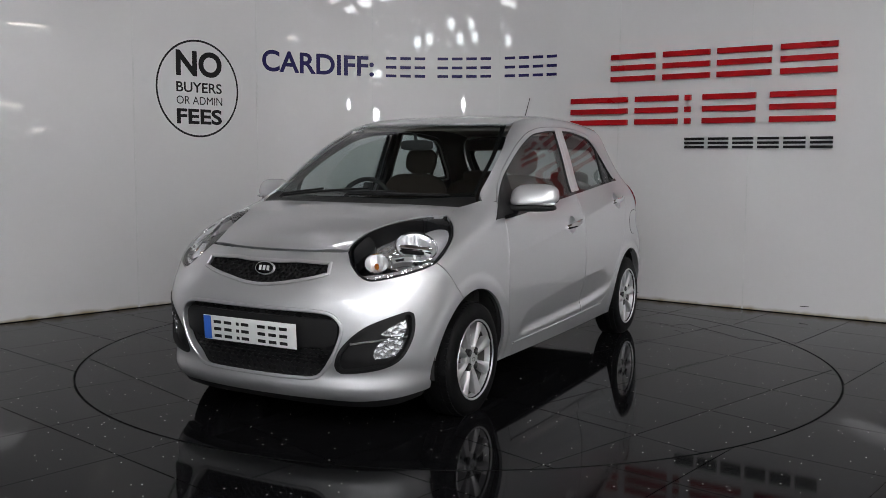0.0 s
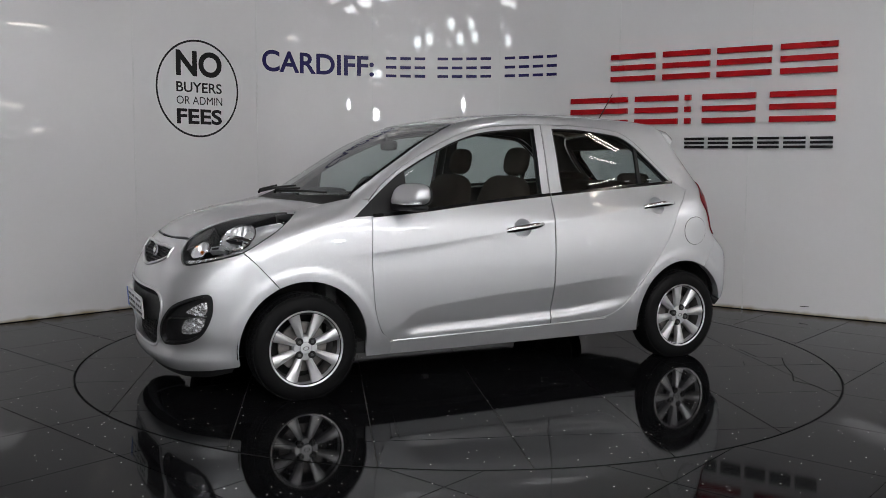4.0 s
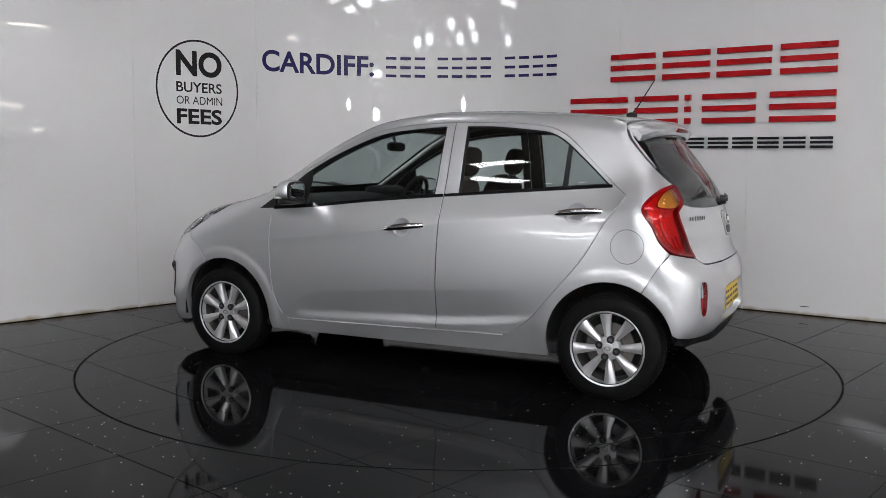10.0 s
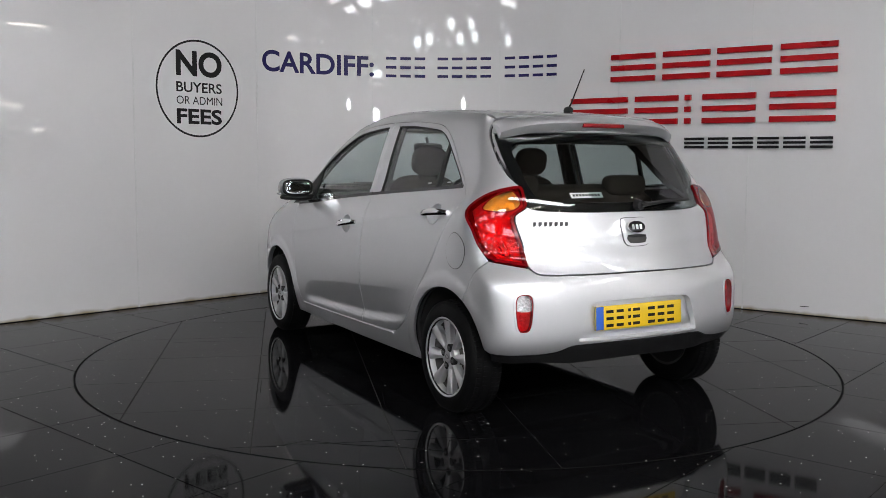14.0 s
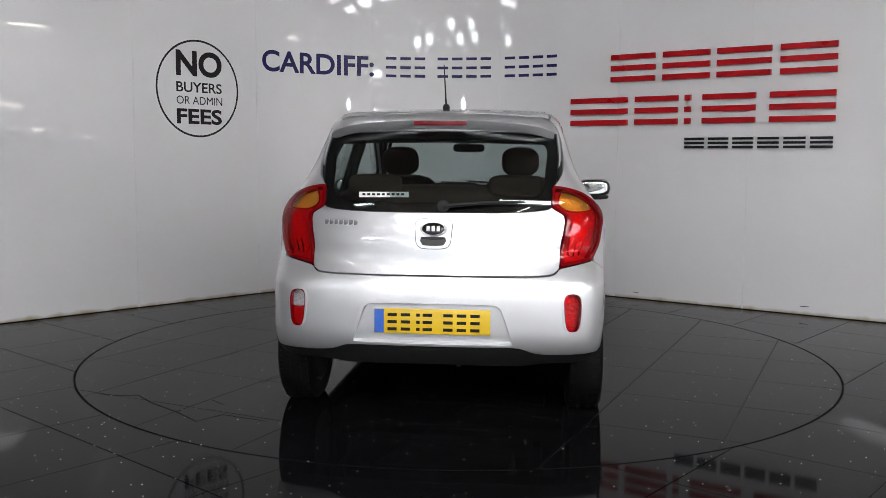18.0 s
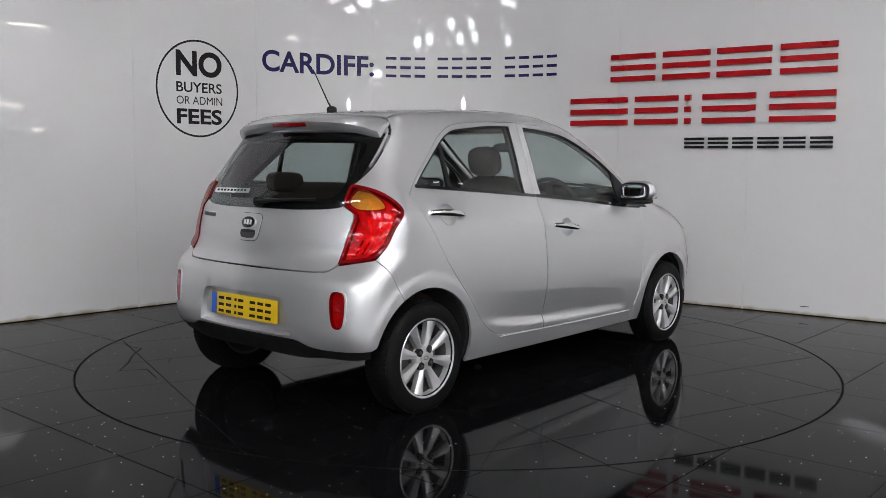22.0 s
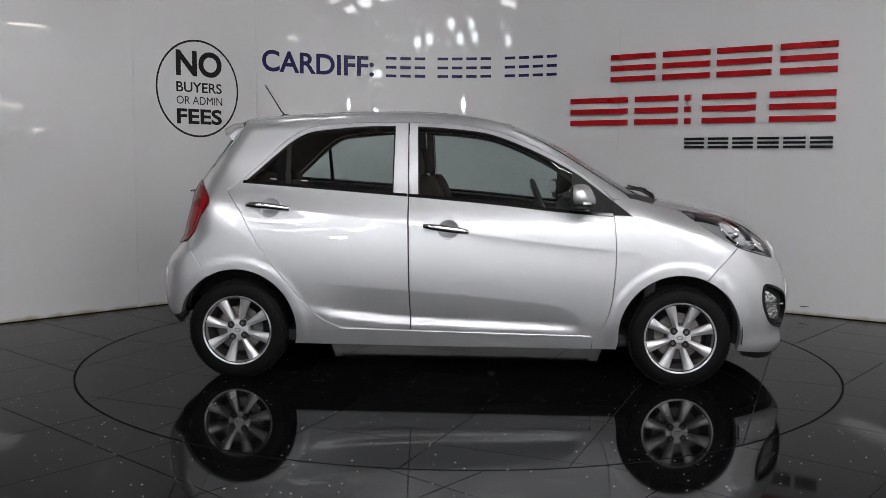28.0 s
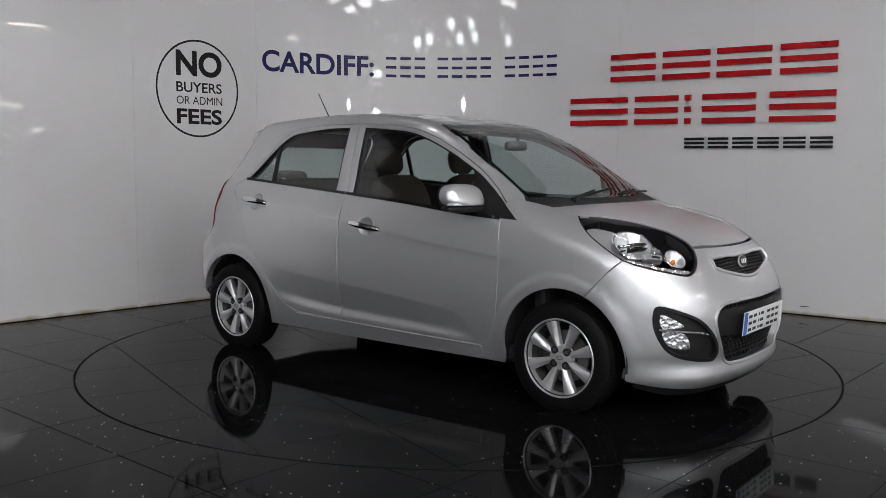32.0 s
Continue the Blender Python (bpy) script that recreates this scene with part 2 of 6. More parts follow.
def fill(outer, holes=(), grid=0.0, extra=None):
    """triangles over an outline less its holes, with inner points on a grid: points, triangles"""
    loops = [np.array(outer, float)] + [np.array(h, float) for h in holes]
    pts, edges = [], []
    for lp in loops:
        k = len(pts)
        pts += [tuple(p) for p in lp]
        edges += [(k + i, k + (i + 1) % len(lp)) for i in range(len(lp))]
    if grid:
        lo, hi = loops[0].min(0), loops[0].max(0)
        gx, gy = np.meshgrid(np.arange(lo[0] + grid / 2, hi[0], grid), np.arange(lo[1] + grid / 2, hi[1], grid * 0.87))
        gx[::2] += grid / 2
        g = np.stack([gx.ravel(), gy.ravel()], 1)
        keep = inside(loops[0], g)
        for h in loops[1:]:
            keep &= ~inside(h, g)
        g = g[keep]
        if len(g):
            rim = np.concatenate(loops)
            near = np.full(len(g), 9.0)
            for i in range(0, len(rim), 400):
                near = np.minimum(near, np.hypot(g[:, None, 0] - rim[None, i:i + 400, 0], g[:, None, 1] - rim[None, i:i + 400, 1]).min(1))
            g = g[near > grid * 0.45]
            if extra is not None:
                e = extra[inside(loops[0], extra)]
                for h in loops[1:]:
                    e = e[~inside(h, e)]
                e = e[[np.hypot(*(rim - q).T).min() > 0.004 for q in e]]
                g = g[[np.hypot(*(e - q).T).min() > 0.008 for q in g]]
                pts += [tuple(p) for p in e]
            pts += [tuple(p) for p in g]
    v, _, f, *_ = delaunay_2d_cdt([Vector(p) for p in pts], edges, [], 0, 1e-6)
    v = np.array([(p.x, p.y) for p in v])
    f = np.array([t for t in f if len(t) == 3])
    c = v[f].mean(1)
    keep = inside(loops[0], c)
    for h in loops[1:]:
        keep &= ~inside(h, c)
    return v, f[keep]


def rim_edges(f):
    """the directed edges that only one triangle has"""
    have = {}
    for t in f:
        for a, b in ((t[0], t[1]), (t[1], t[2]), (t[2], t[0])):
            have[(a, b)] = 1
    return [e for e in have if (e[1], e[0]) not in have]


def slab(outer, holes=(), top=0.0, depth=0.01, lay=None):
    """a plate of an outline: its top and its sides"""
    v, f = fill(outer, holes)
    n = len(v)
    vs = [(x, y, top) for x, y in v] + [(x, y, top - depth) for x, y in v]
    fs = [tuple(int(i) for i in t) for t in f]
    for a, b in rim_edges(f):
        fs.append((int(b), int(a), int(a) + n, int(b) + n))
    me = bpy.data.meshes.new("plate")
    me.from_pydata([lay(p) if lay else p for p in vs], [], fs)
    me.validate()
    return me


def ring_of(r, n=160):
    return [(r * math.cos(2 * math.pi * i / n), r * math.sin(2 * math.pi * i / n)) for i in range(n)]


def blob(center, size, power=0.75, turn=None):
    bm = bmesh.new()
    bmesh.ops.create_uvsphere(bm, u_segments=20, v_segments=12, radius=1.0)
    m = Matrix.Translation(center) @ (turn or Matrix())
    for v in bm.verts:
        v.co = m @ Vector([math.copysign(abs(c) ** power, c) * k for c, k in zip(v.co, size)])
    return bm


# ---- plan of the stage wall: two straight runs joined by a bend ----
BEND = 2.2
RUN_L, RUN_R = Vector((0.682, 0.7314)), Vector((0.8279, -0.5610))
TAN_L, TAN_R = Vector((-1.8252, 2.3180)), Vector((1.0169, 2.6380))
HEART = TAN_L + BEND * Vector((RUN_L.y, -RUN_L.x))
START = math.atan2(*(TAN_L - HEART).yx)
ARC = BEND * radians(81.1)


def on_wall(s, z, out=0.0):
    """the place at s metres along the wall and z up, out metres before its face"""
    s, z = float(s), float(z)
    if s <= 0:
        p, n = TAN_L + s * RUN_L, Vector((RUN_L.y, -RUN_L.x))
    elif s >= ARC:
        p, n = TAN_R + (s - ARC) * RUN_R, Vector((RUN_R.y, -RUN_R.x))
    else:
        a = START - s / BEND
        n = -Vector((math.cos(a), math.sin(a)))
        p = HEART - BEND * n
    return Vector((*(p + out * n), z))


SEAMS = [-4.5, -3.35, -2.2, -1.06, 0.09, 1.21, 2.41, 3.57, 4.70, 5.86, 7.0, 8.15]
WALL_H = 3.7


def wall_strip(name, s0, s1, z0, z1, out, back, material, parent, label=""):
    n = max(2, int(abs(s1 - s0) / 0.06))
    vs, fs = [], []
    for i in range(n + 1):
        s = s0 + (s1 - s0) * i / n
        vs += [on_wall(s, z0, out), on_wall(s, z1, out), on_wall(s, z1, back), on_wall(s, z0, back)]
    for i in range(n):
        a, b = 4 * i, 4 * i + 4
        fs += [(a + k, b + k, b + (k + 1) % 4, a + (k + 1) % 4) for k in range(4)]
    fs += [(0, 1, 2, 3), (4 * n + 3, 4 * n + 2, 4 * n + 1, 4 * n)]
    me = bpy.data.meshes.new(name)
    me.from_pydata(vs, [], fs)
    bm = bmesh.new()
    bm.from_mesh(me)
    bmesh.ops.recalc_face_normals(bm, faces=bm.faces)
    bm.to_mesh(me)
    bm.free()
    return hang(name, me, material, parent, label)


def build_wall():
    wall = thing("wall_north", "glossy white sheet wall with a smooth bend behind the turntable", "wall", kind="structure")
    for a, b in zip(SEAMS, SEAMS[1:]):
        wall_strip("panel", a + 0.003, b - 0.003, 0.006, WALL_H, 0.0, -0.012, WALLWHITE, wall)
    for s in SEAMS[1:-1]:
        wall_strip("joint_strip", s - 0.006, s + 0.006, 0.006, WALL_H, 0.0015, -0.004, JOINT, wall, "pale joint strip between wall sheets")
    for s0, z0, ln, rise in ((3.35, 0.105, 0.10, -0.02), (3.75, 0.055, 0.05, 0.0), (5.15, 0.065, 0.07, 0.004)):
        co = [(s0, z0), (s0 + ln, z0 + rise), (s0 + ln, z0 + rise + 0.003), (s0, z0 + 0.006)]
        wall_plate("scuff", co, [(0, 1, 2, 3)], STEEL, wall, 0.0012, None, "small dark scuff")
    wall_strip("backing", SEAMS[0], SEAMS[-1], 0.0, WALL_H, -0.02, -0.08, BLACK, wall)
    return wall


STAGE_END = -4.7     # the tiled stage ends here, the unseen floor behind is pale to bounce light
HALL = (-12.5, 14.0, -14.0, 5.5, 5.6)


def build_hall():
    x0, x1, y0, y1, h = HALL
    for name, lo, hi, m in (("wall_left", (x0 - 0.2, y0, 0), (x0, y1, h), HALL_SHADED), ("wall_right", (x1, y0, 0), (x1 + 0.2, y1, h), HALL_LIT),
                            ("wall_south", (x0, y0 - 0.2, 0), (x1, y0, h), HALL_BOUNCE), ("wall_far", (x0, y1, 0), (x1, y1 + 0.2, h), HALLGREY)):
        tagged(part(name, boxes([(lo, hi)]), m, None, smooth=False), "plain unseen wall that closes the room, tone set for reflections", "wall", kind="structure")
    tagged(part("ceiling", boxes([((x0, y0, h), (x1, y1, h + 0.1))]), HALLROOF, None, smooth=False), "dark sheet hall ceiling", "ceiling", kind="structure")


def build_high_window(x, z):
    w = thing("high_window", "bright high window in the hall wall", "window", "high windows", at=pose(x, HALL[2], z))
    part("pane", boxes([((-0.40, 0.0, -0.15), (0.40, 0.02, 0.15))]), PANE, w, smooth=False)
    part("window_frame", boxes([((-0.46, 0.0, -0.21), (0.46, 0.05, -0.15)), ((-0.46, 0.0, 0.15), (0.46, 0.05, 0.21)), ((-0.46, 0.0, -0.15), (-0.40, 0.05, 0.15)), ((0.40, 0.0, -0.15), (0.46, 0.05, 0.15))]), HALLGREY, w, smooth=False)


def build_roof_and_fill_light(x, y, w, d):
    h = HALL[4]
    r = thing("rooflight", "bright translucent panel in the dark ceiling, among rooflights and added fill panels", "rooflight", "rooflights", at=pose(x, y, h))
    part("glazing", boxes([((-w / 2, -d / 2, -0.03), (w / 2, d / 2, -0.015))]), ROOF_FILL, r, smooth=False)
    fr = boxes([((-w / 2 - 0.05, -d / 2 - 0.05, -0.05), (w / 2 + 0.05, -d / 2, 0)), ((-w / 2 - 0.05, d / 2, -0.05), (w / 2 + 0.05, d / 2 + 0.05, 0)),
                ((-w / 2 - 0.05, -d / 2, -0.05), (-w / 2, d / 2, 0)), ((w / 2, -d / 2, -0.05), (w / 2 + 0.05, d / 2, 0))])
    part("frame", fr, HALLGREY, r, smooth=False)


def build_batten(x, y, z, length, turn):
    b = thing("batten_lamp", "twin-tube fluorescent batten lamp hung from the ceiling", "lamp", "hall lamps", at=pose(x, y, z, 0, 0, turn))
    part("body", boxes([((-length / 2, -0.05, 0.03), (length / 2, 0.05, 0.09), 0.008)]), HALLGREY, b)
    for k in (-0.04, 0.04):
        part("lamp_tube", tube([(-length / 2 + 0.03, k, 0.0), (length / 2 - 0.03, k, 0.0)], 0.014), TUBEGLOW, b)
    for k in (-0.4, 0.4):
        part("hanger", tube([(k * length, 0, 0.09), (k * length, 0, HALL[4] - z)], 0.006), STEEL, b)


def build_spot(x, y, z):
    s = thing("round_lamp", "bright round globe lamp hung in the hall", "lamp", "round lamps", at=pose(x, y, z))
    part("diffuser", blob((0, 0, 0.0), (0.17, 0.17, 0.17), 1.0), SPOTGLOW, s)
    part("housing", boxes([((-0.05, -0.05, 0.165), (0.05, 0.05, 0.24), 0.01)]), HALLGREY, s)
    part("hanger", tube([(0, 0, 0.16), (0, 0, HALL[4] - z)], 0.006), STEEL, s)


# ---- floor: polished black tiles, a turntable cut into them ----
RING = 2.233
TILE_W = 0.6


def square(cx, cy, w, turn):
    c, s = math.cos(turn), math.sin(turn)
    return [(cx + c * a - s * b, cy + s * a + c * b) for a, b in ((-w / 2, -w / 2), (w / 2, -w / 2), (w / 2, w / 2), (-w / 2, w / 2))]


def build_floor():
    x0, x1, y0, y1, _ = HALL
    tagged(part("floor_hall", boxes([((x0, y0, -0.045), (x1, STAGE_END, 0.003))]), BOUNCE_FLOOR, None, smooth=False), "unseen pale hall floor behind the tiled stage, added to bounce light", "floor", kind="structure")
    fl = thing("floor", "polished black stone tile floor with pale flecks", "floor", kind="structure")
    bed = slab([(x0, y0), (x1, y0), (x1, y1), (x0, y1)], [ring_of(RING + 0.004)], top=-0.0035, depth=0.05)
    hang("bedding", bed, GROUT, fl, smooth=False)
    turn = radians(50.2)
    hole = ring_of(RING + 0.002)
    c, s = math.cos(turn), math.sin(turn)
    rest_v, rest_f = [], []
    full = None
    for i in range(-40, 41):
        for j in range(-40, 41):
            u, v = (i + 0.37) * TILE_W, (j - 0.02) * TILE_W
            x, y = c * u - s * v, s * u + c * v
            if not (x0 - 0.3 < x < x1 + 0.3 and y0 - 0.3 < y < y1 + 0.3):
                continue
            d = math.hypot(x, y)
            if d < RING - 0.45:
                continue
            if y < -5.0:
                continue
            near = y > -4.3 and d < 4.6
            if not near:
                k = len(rest_v)
                rest_v += [(*p, 0.0) for p in square(x, y, TILE_W - 0.0044, turn)]
                rest_f.append((k, k + 1, k + 2, k + 3))
            elif d < RING + 0.45:
                me = slab(square(x, y, TILE_W - 0.0044, turn), [hole])
                if len(me.polygons):
                    hang("tile", me, TILE, fl, smooth=False)
            else:
                if full is None:
                    full = slab(square(0, 0, TILE_W - 0.0044, turn))
                hang("tile", full, TILE, fl, smooth=False, at=pose(x, y, 0, random.uniform(-0.05, 0.05), random.uniform(-0.05, 0.05)))
    me = bpy.data.meshes.new("far_tiles")
    me.from_pydata(rest_v, [], rest_f)
    tagged(hang("far_tiles", me, TILE, fl, smooth=False), kind="stuff")


def clip_round(poly, r):
    """the part of a convex outline inside the circle"""
    rim = ring_of(r, 200)
    out = [Vector(p) for p in poly]
    for a, b in zip(rim, rim[1:] + rim[:1]):
        e = Vector((b[0] - a[0], b[1] - a[1]))
        side = [e.x * (p.y - a[1]) - e.y * (p.x - a[0]) for p in out]
        if min(side, default=1) >= 0:
            continue
        nxt = []
        for k in range(len(out)):
            p, q, sp, sq = out[k], out[(k + 1) % len(out)], side[k], side[(k + 1) % len(out)]
            if sp >= 0:
                nxt.append(p)
            if (sp >= 0) != (sq >= 0):
                nxt.append(p + (q - p) * (sp / (sp - sq)))
        out = nxt
        if not out:
            return []
    return [tuple(p) for p in out]


def build_turntable():
    t = thing("turntable", "round turntable of polished black tiles set flush in the floor", "turntable")
    hang("base_disc", slab(ring_of(RING - 0.012), top=-0.0035, depth=0.05), GROUT, t, smooth=False)
    hang("rim", slab(ring_of(RING - 0.001), [ring_of(RING - 0.010)], top=-0.0015, depth=0.05), STEEL, t, "dark steel rim", smooth=False)
    turn = radians(-19.3)
    c, s = math.cos(turn), math.sin(turn)
    for i in range(-5, 6):
        for j in range(-5, 6):
            u, v = (i + 0.46) * TILE_W, (j + 0.49) * TILE_W
            x, y = c * u - s * v, s * u + c * v
            p = clip_round(square(x, y, TILE_W - 0.0044, turn), RING - 0.011)
            if len(p) > 2:
                mid = np.mean(p, 0)
                hang("tile", slab([(a - mid[0], b - mid[1]) for a, b in p]), TILE, t, smooth=False, at=pose(mid[0], mid[1], 0, random.uniform(-0.05, 0.05), random.uniform(-0.05, 0.05)))
    # cracks that run through the tiles
    for line, w in ((((1.283, -1.724), (1.32, -1.635), (1.303, -1.491), (1.431, -1.368), (1.569, -1.184), (1.709, -1.036), (1.586, -0.954), (1.665, -0.723)), 0.006),
                    (((0.974, -0.963), (0.739, -0.866)), 0.005), (((0.434, -1.411), (0.202, -1.331)), 0.005), (((1.34, -1.099), (1.413, -1.012)), 0.006),
                    (((1.569, -1.184), (1.507, -1.162)), 0.004), (((-1.067, -1.505), (-0.952, -1.175)), 0.004)):
        vs, fs = [], []
        for i, p in enumerate(line):
            a, b = Vector(line[max(i - 1, 0)]), Vector(line[min(i + 1, len(line) - 1)])
            n = Vector((a.y - b.y, b.x - a.x)).normalized() * w * (0.25 if i in (0, len(line) - 1) else 0.5)
            vs += [(p[0] + n.x, p[1] + n.y, 0.0006), (p[0] - n.x, p[1] - n.y, 0.0006)]
            if i:
                fs.append((2 * i - 2, 2 * i - 1, 2 * i + 1, 2 * i))
        me = bpy.data.meshes.new("crack")
        me.from_pydata(vs, [], fs)
        hang("crack", me, STEEL, t, "dark crack across the tiles", smooth=False)
    return t


# ---- signs on the wall ----
def lettering(text, height, width, bold=0.0):
    """the built-in font as a flat mesh of that size, from its lower left corner"""
    cu = bpy.data.curves.new("text", "FONT")
    cu.body, cu.offset, cu.resolution_u = text, bold, 6
    ob = bpy.data.objects.new("text", cu)
    scene.collection.objects.link(ob)
    me = bpy.data.meshes.new_from_object(ob.evaluated_get(bpy.context.evaluated_depsgraph_get()))
    bpy.data.objects.remove(ob)
    co = np.empty(len(me.vertices) * 3)
    me.vertices.foreach_get("co", co)
    co = co.reshape(-1, 3)
    lo, hi = co.min(0), co.max(0)
    co = (co - lo) / np.maximum(hi - lo, 1e-6) * (width, height, 0)
    return co, [tuple(p.vertices) for p in me.polygons]


def wall_plate(name, co, faces, material, parent, out=0.002, back=None, label=""):
    """a flat shape in (s, z) laid on the wall, or standing before it as a thick plate"""
    n = len(co)
    vs = [on_wall(a, b, out) for a, b, *_ in co]
    fs = [tuple(f) for f in faces]
    if back is not None:
        vs += [on_wall(a, b, back) for a, b, *_ in co]
        have = {e for f in fs for e in zip(f, f[1:] + f[:1])}
        fs += [(b, a, a + n, b + n) for a, b in have if (b, a) not in have]
    me = bpy.data.meshes.new(name)
    me.from_pydata(vs, [], fs)
    return hang(name, me, material, parent, label, smooth=False)


def wall_bar(name, s0, z0, s1, z1, material, parent, out=0.002, back=None):
    k = max(1, int(abs(s1 - s0) / 0.08))
    co = [(s0 + (s1 - s0) * i / k, z) for i in range(k + 1) for z in (z0, z1)]
    fs = [(2 * i, 2 * i + 2, 2 * i + 3, 2 * i + 1) for i in range(k)]
    return wall_plate(name, co, fs, material, parent, out, back)


def wall_text(text, s0, z0, s1, z1, material, parent, bold=0.0, label=""):
    co, fs = lettering(text, z1 - z0, s1 - s0, bold)
    return wall_plate("word", [(a + s0, b + z0) for a, b, _ in co], fs, material, parent, 0.002, None, label)


def build_signs():
    sign = thing("fees_sign", "black round vinyl sign reading NO BUYERS OR ADMIN FEES", "sign", at=None)
    n = 72
    co, fs = [], []
    for i in range(n):
        a = 2 * math.pi * i / n
        for r in (0.383, 0.399):
            co.append((-0.487 + 0.965 * r * math.cos(a), 1.770 + r * math.sin(a)))
    for i in range(n):
        j = (i + 1) % n
        fs.append((2 * i, 2 * i + 1, 2 * j + 1, 2 * j))
    wall_plate("ring", co, fs, INK, sign)
    wall_text("NO", -0.690, 1.868, -0.262, 2.078, INK, sign, 0.035)
    wall_text("BUYERS", -0.690, 1.738, -0.265, 1.822, INK, sign, 0.016)
    wall_text("OR ADMIN", -0.690, 1.640, -0.262, 1.706, INK, sign, 0.0)
    wall_text("FEES", -0.690, 1.478, -0.268, 1.605, INK, sign, 0.03)

    phone = thing("phone_sign", "navy vinyl lettering reading CARDIFF: with plain bars after it", "sign")
    wall_text("CARDIFF:", 0.145, 1.966, 1.225, 2.155, NAVY, phone, 0.022)
    for s0, k in ((1.325, 3), (1.81, 4), (2.445, 4)):
        for i in range(k):
            a = s0 + i * 0.135
            wall_bar("bar", a + 0.012, 1.966, a + 0.112, 1.992, NAVY, phone)
            wall_bar("bar", a + 0.012, 2.045, a + 0.112, 2.071, NAVY, phone)
            wall_bar("bar", a + 0.012, 2.128, a + 0.112, 2.154, NAVY, phone)

    trade = thing("trade_sign", "raised red plain bars over a row of black ones", "sign")
    for (z0, z1, cells) in ((1.880, 2.112, ((3.50, 3.90), (3.97, 4.37), (4.43, 4.86), (4.93, 5.35))),
                            (1.510, 1.748, ((3.12, 3.66), (3.73, 4.11), (4.17, 4.22), (4.32, 4.75), (4.86, 5.35)))):
        h = (z1 - z0)
        for a, b in cells:
            for k in (0.0, 0.405, 0.81):
                wall_bar("bar", a, z0 + k * h, b, z0 + (k + 0.19) * h, REDSIGN, trade, 0.03, 0.002)
    for i in range(6):
        a = 4.175 + i * 0.2
        for k in (1.306, 1.340, 1.375):
            wall_bar("bar", a, k, a + 0.165, k + 0.02, BLACKSIGN, trade, 0.02, 0.002)


# ---- body form: one smooth closed surface, front towards -x ----
def curve(xs, ys):
    """a smooth curve through the stations (monotone cubic)"""
    xs, ys = np.array(xs, float), np.array(ys, float)
    h, d = np.diff(xs), np.diff(ys) / np.diff(xs)
    m = np.zeros(len(xs))
    m[0], m[-1] = d[0], d[-1]
    same = d[:-1] * d[1:] > 0
    w1, w2 = 2 * h[1:] + h[:-1], h[1:] + 2 * h[:-1]
    with np.errstate(divide="ignore", invalid="ignore"):
        m[1:-1] = np.where(same, (w1 + w2) / (w1 / d[:-1] + w2 / d[1:]), 0)

    def at(v):
        v = np.clip(v, xs[0], xs[-1])
        i = np.clip(np.searchsorted(xs, v) - 1, 0, len(h) - 1)
        t = (v - xs[i]) / h[i]
        return ((1 + 2 * t) * (1 - t) ** 2 * ys[i] + t * (1 - t) ** 2 * h[i] * m[i]
                + t * t * (3 - 2 * t) * ys[i + 1] + t * t * (t - 1) * h[i] * m[i + 1])
    return at

def spline(xs, ys):
    """a natural cubic spline: even curvature, for clean reflections"""
    xs, ys = np.array(xs, float), np.array(ys, float)
    n, h = len(xs), np.diff(xs)
    a, r = np.eye(n), np.zeros(n)
    for i in range(1, n - 1):
        a[i, i - 1:i + 2] = h[i - 1], 2 * (h[i - 1] + h[i]), h[i]
        r[i] = 6 * ((ys[i + 1] - ys[i]) / h[i] - (ys[i] - ys[i - 1]) / h[i - 1])
    m = np.linalg.solve(a, r)

    def at(v):
        v = np.clip(v, xs[0], xs[-1])
        i = np.clip(np.searchsorted(xs, v) - 1, 0, n - 2)
        p, q = xs[i + 1] - v, v - xs[i]
        return (m[i] * p ** 3 + m[i + 1] * q ** 3) / (6 * h[i]) + (ys[i] / h[i] - m[i] * h[i] / 6) * p + (ys[i + 1] / h[i] - m[i + 1] * h[i] / 6) * q
    return at


def eased(f, w):
    return lambda v: (f(v - w) + 2 * f(v - w / 2) + 2 * f(v) + 2 * f(v + w / 2) + f(v + w)) / 8


ROOF = eased(curve([-2.1, -1.90, -1.80, -1.63, -1.45, -1.25, -1.10, -1.00, -0.864, -0.728, -0.59, -0.45, -0.314, -0.17, -0.033, 0.216, 0.469, 0.838, 1.139, 1.36, 1.6, 2.0],
             [0.68, 0.745, 0.787, 0.870, 0.925, 0.966, 0.998, 1.042, 1.125, 1.209, 1.288, 1.350, 1.401, 1.430, 1.450, 1.466, 1.465, 1.450, 1.425, 1.392, 1.33, 1.18]), 0.035)
SIDE = spline([0.0, 0.18, 0.30, 0.45, 0.60, 0.75, 0.87, 0.95, 1.05, 1.18, 1.30, 1.42, 1.55],
              [0.69, 0.745, 0.774, 0.792, 0.799, 0.794, 0.773, 0.740, 0.698, 0.659, 0.619, 0.574, 0.515])
NOSE = spline([0.0, 0.16, 0.22, 0.32, 0.42, 0.52, 0.58, 0.64, 0.70, 0.76, 0.82, 1.2],
             [-1.80, -1.855, -1.885, -1.912, -1.922, -1.915, -1.90, -1.88, -1.865, -1.845, -1.81, -1.4])
TAIL = spline([0.0, 0.20, 0.27, 0.34, 0.48, 0.58, 0.64, 0.69, 0.74, 0.80, 0.88, 0.96, 1.03, 1.12, 1.22, 1.32, 1.45, 1.6],
             [1.50, 1.575, 1.612, 1.652, 1.668, 1.662, 1.65, 1.634, 1.622, 1.616, 1.597, 1.573, 1.543, 1.480, 1.405, 1.332, 1.25, 1.15])
CROWN, HIP, GATE2, GATE4 = 0.055, 0.054, 0.33, 0.08
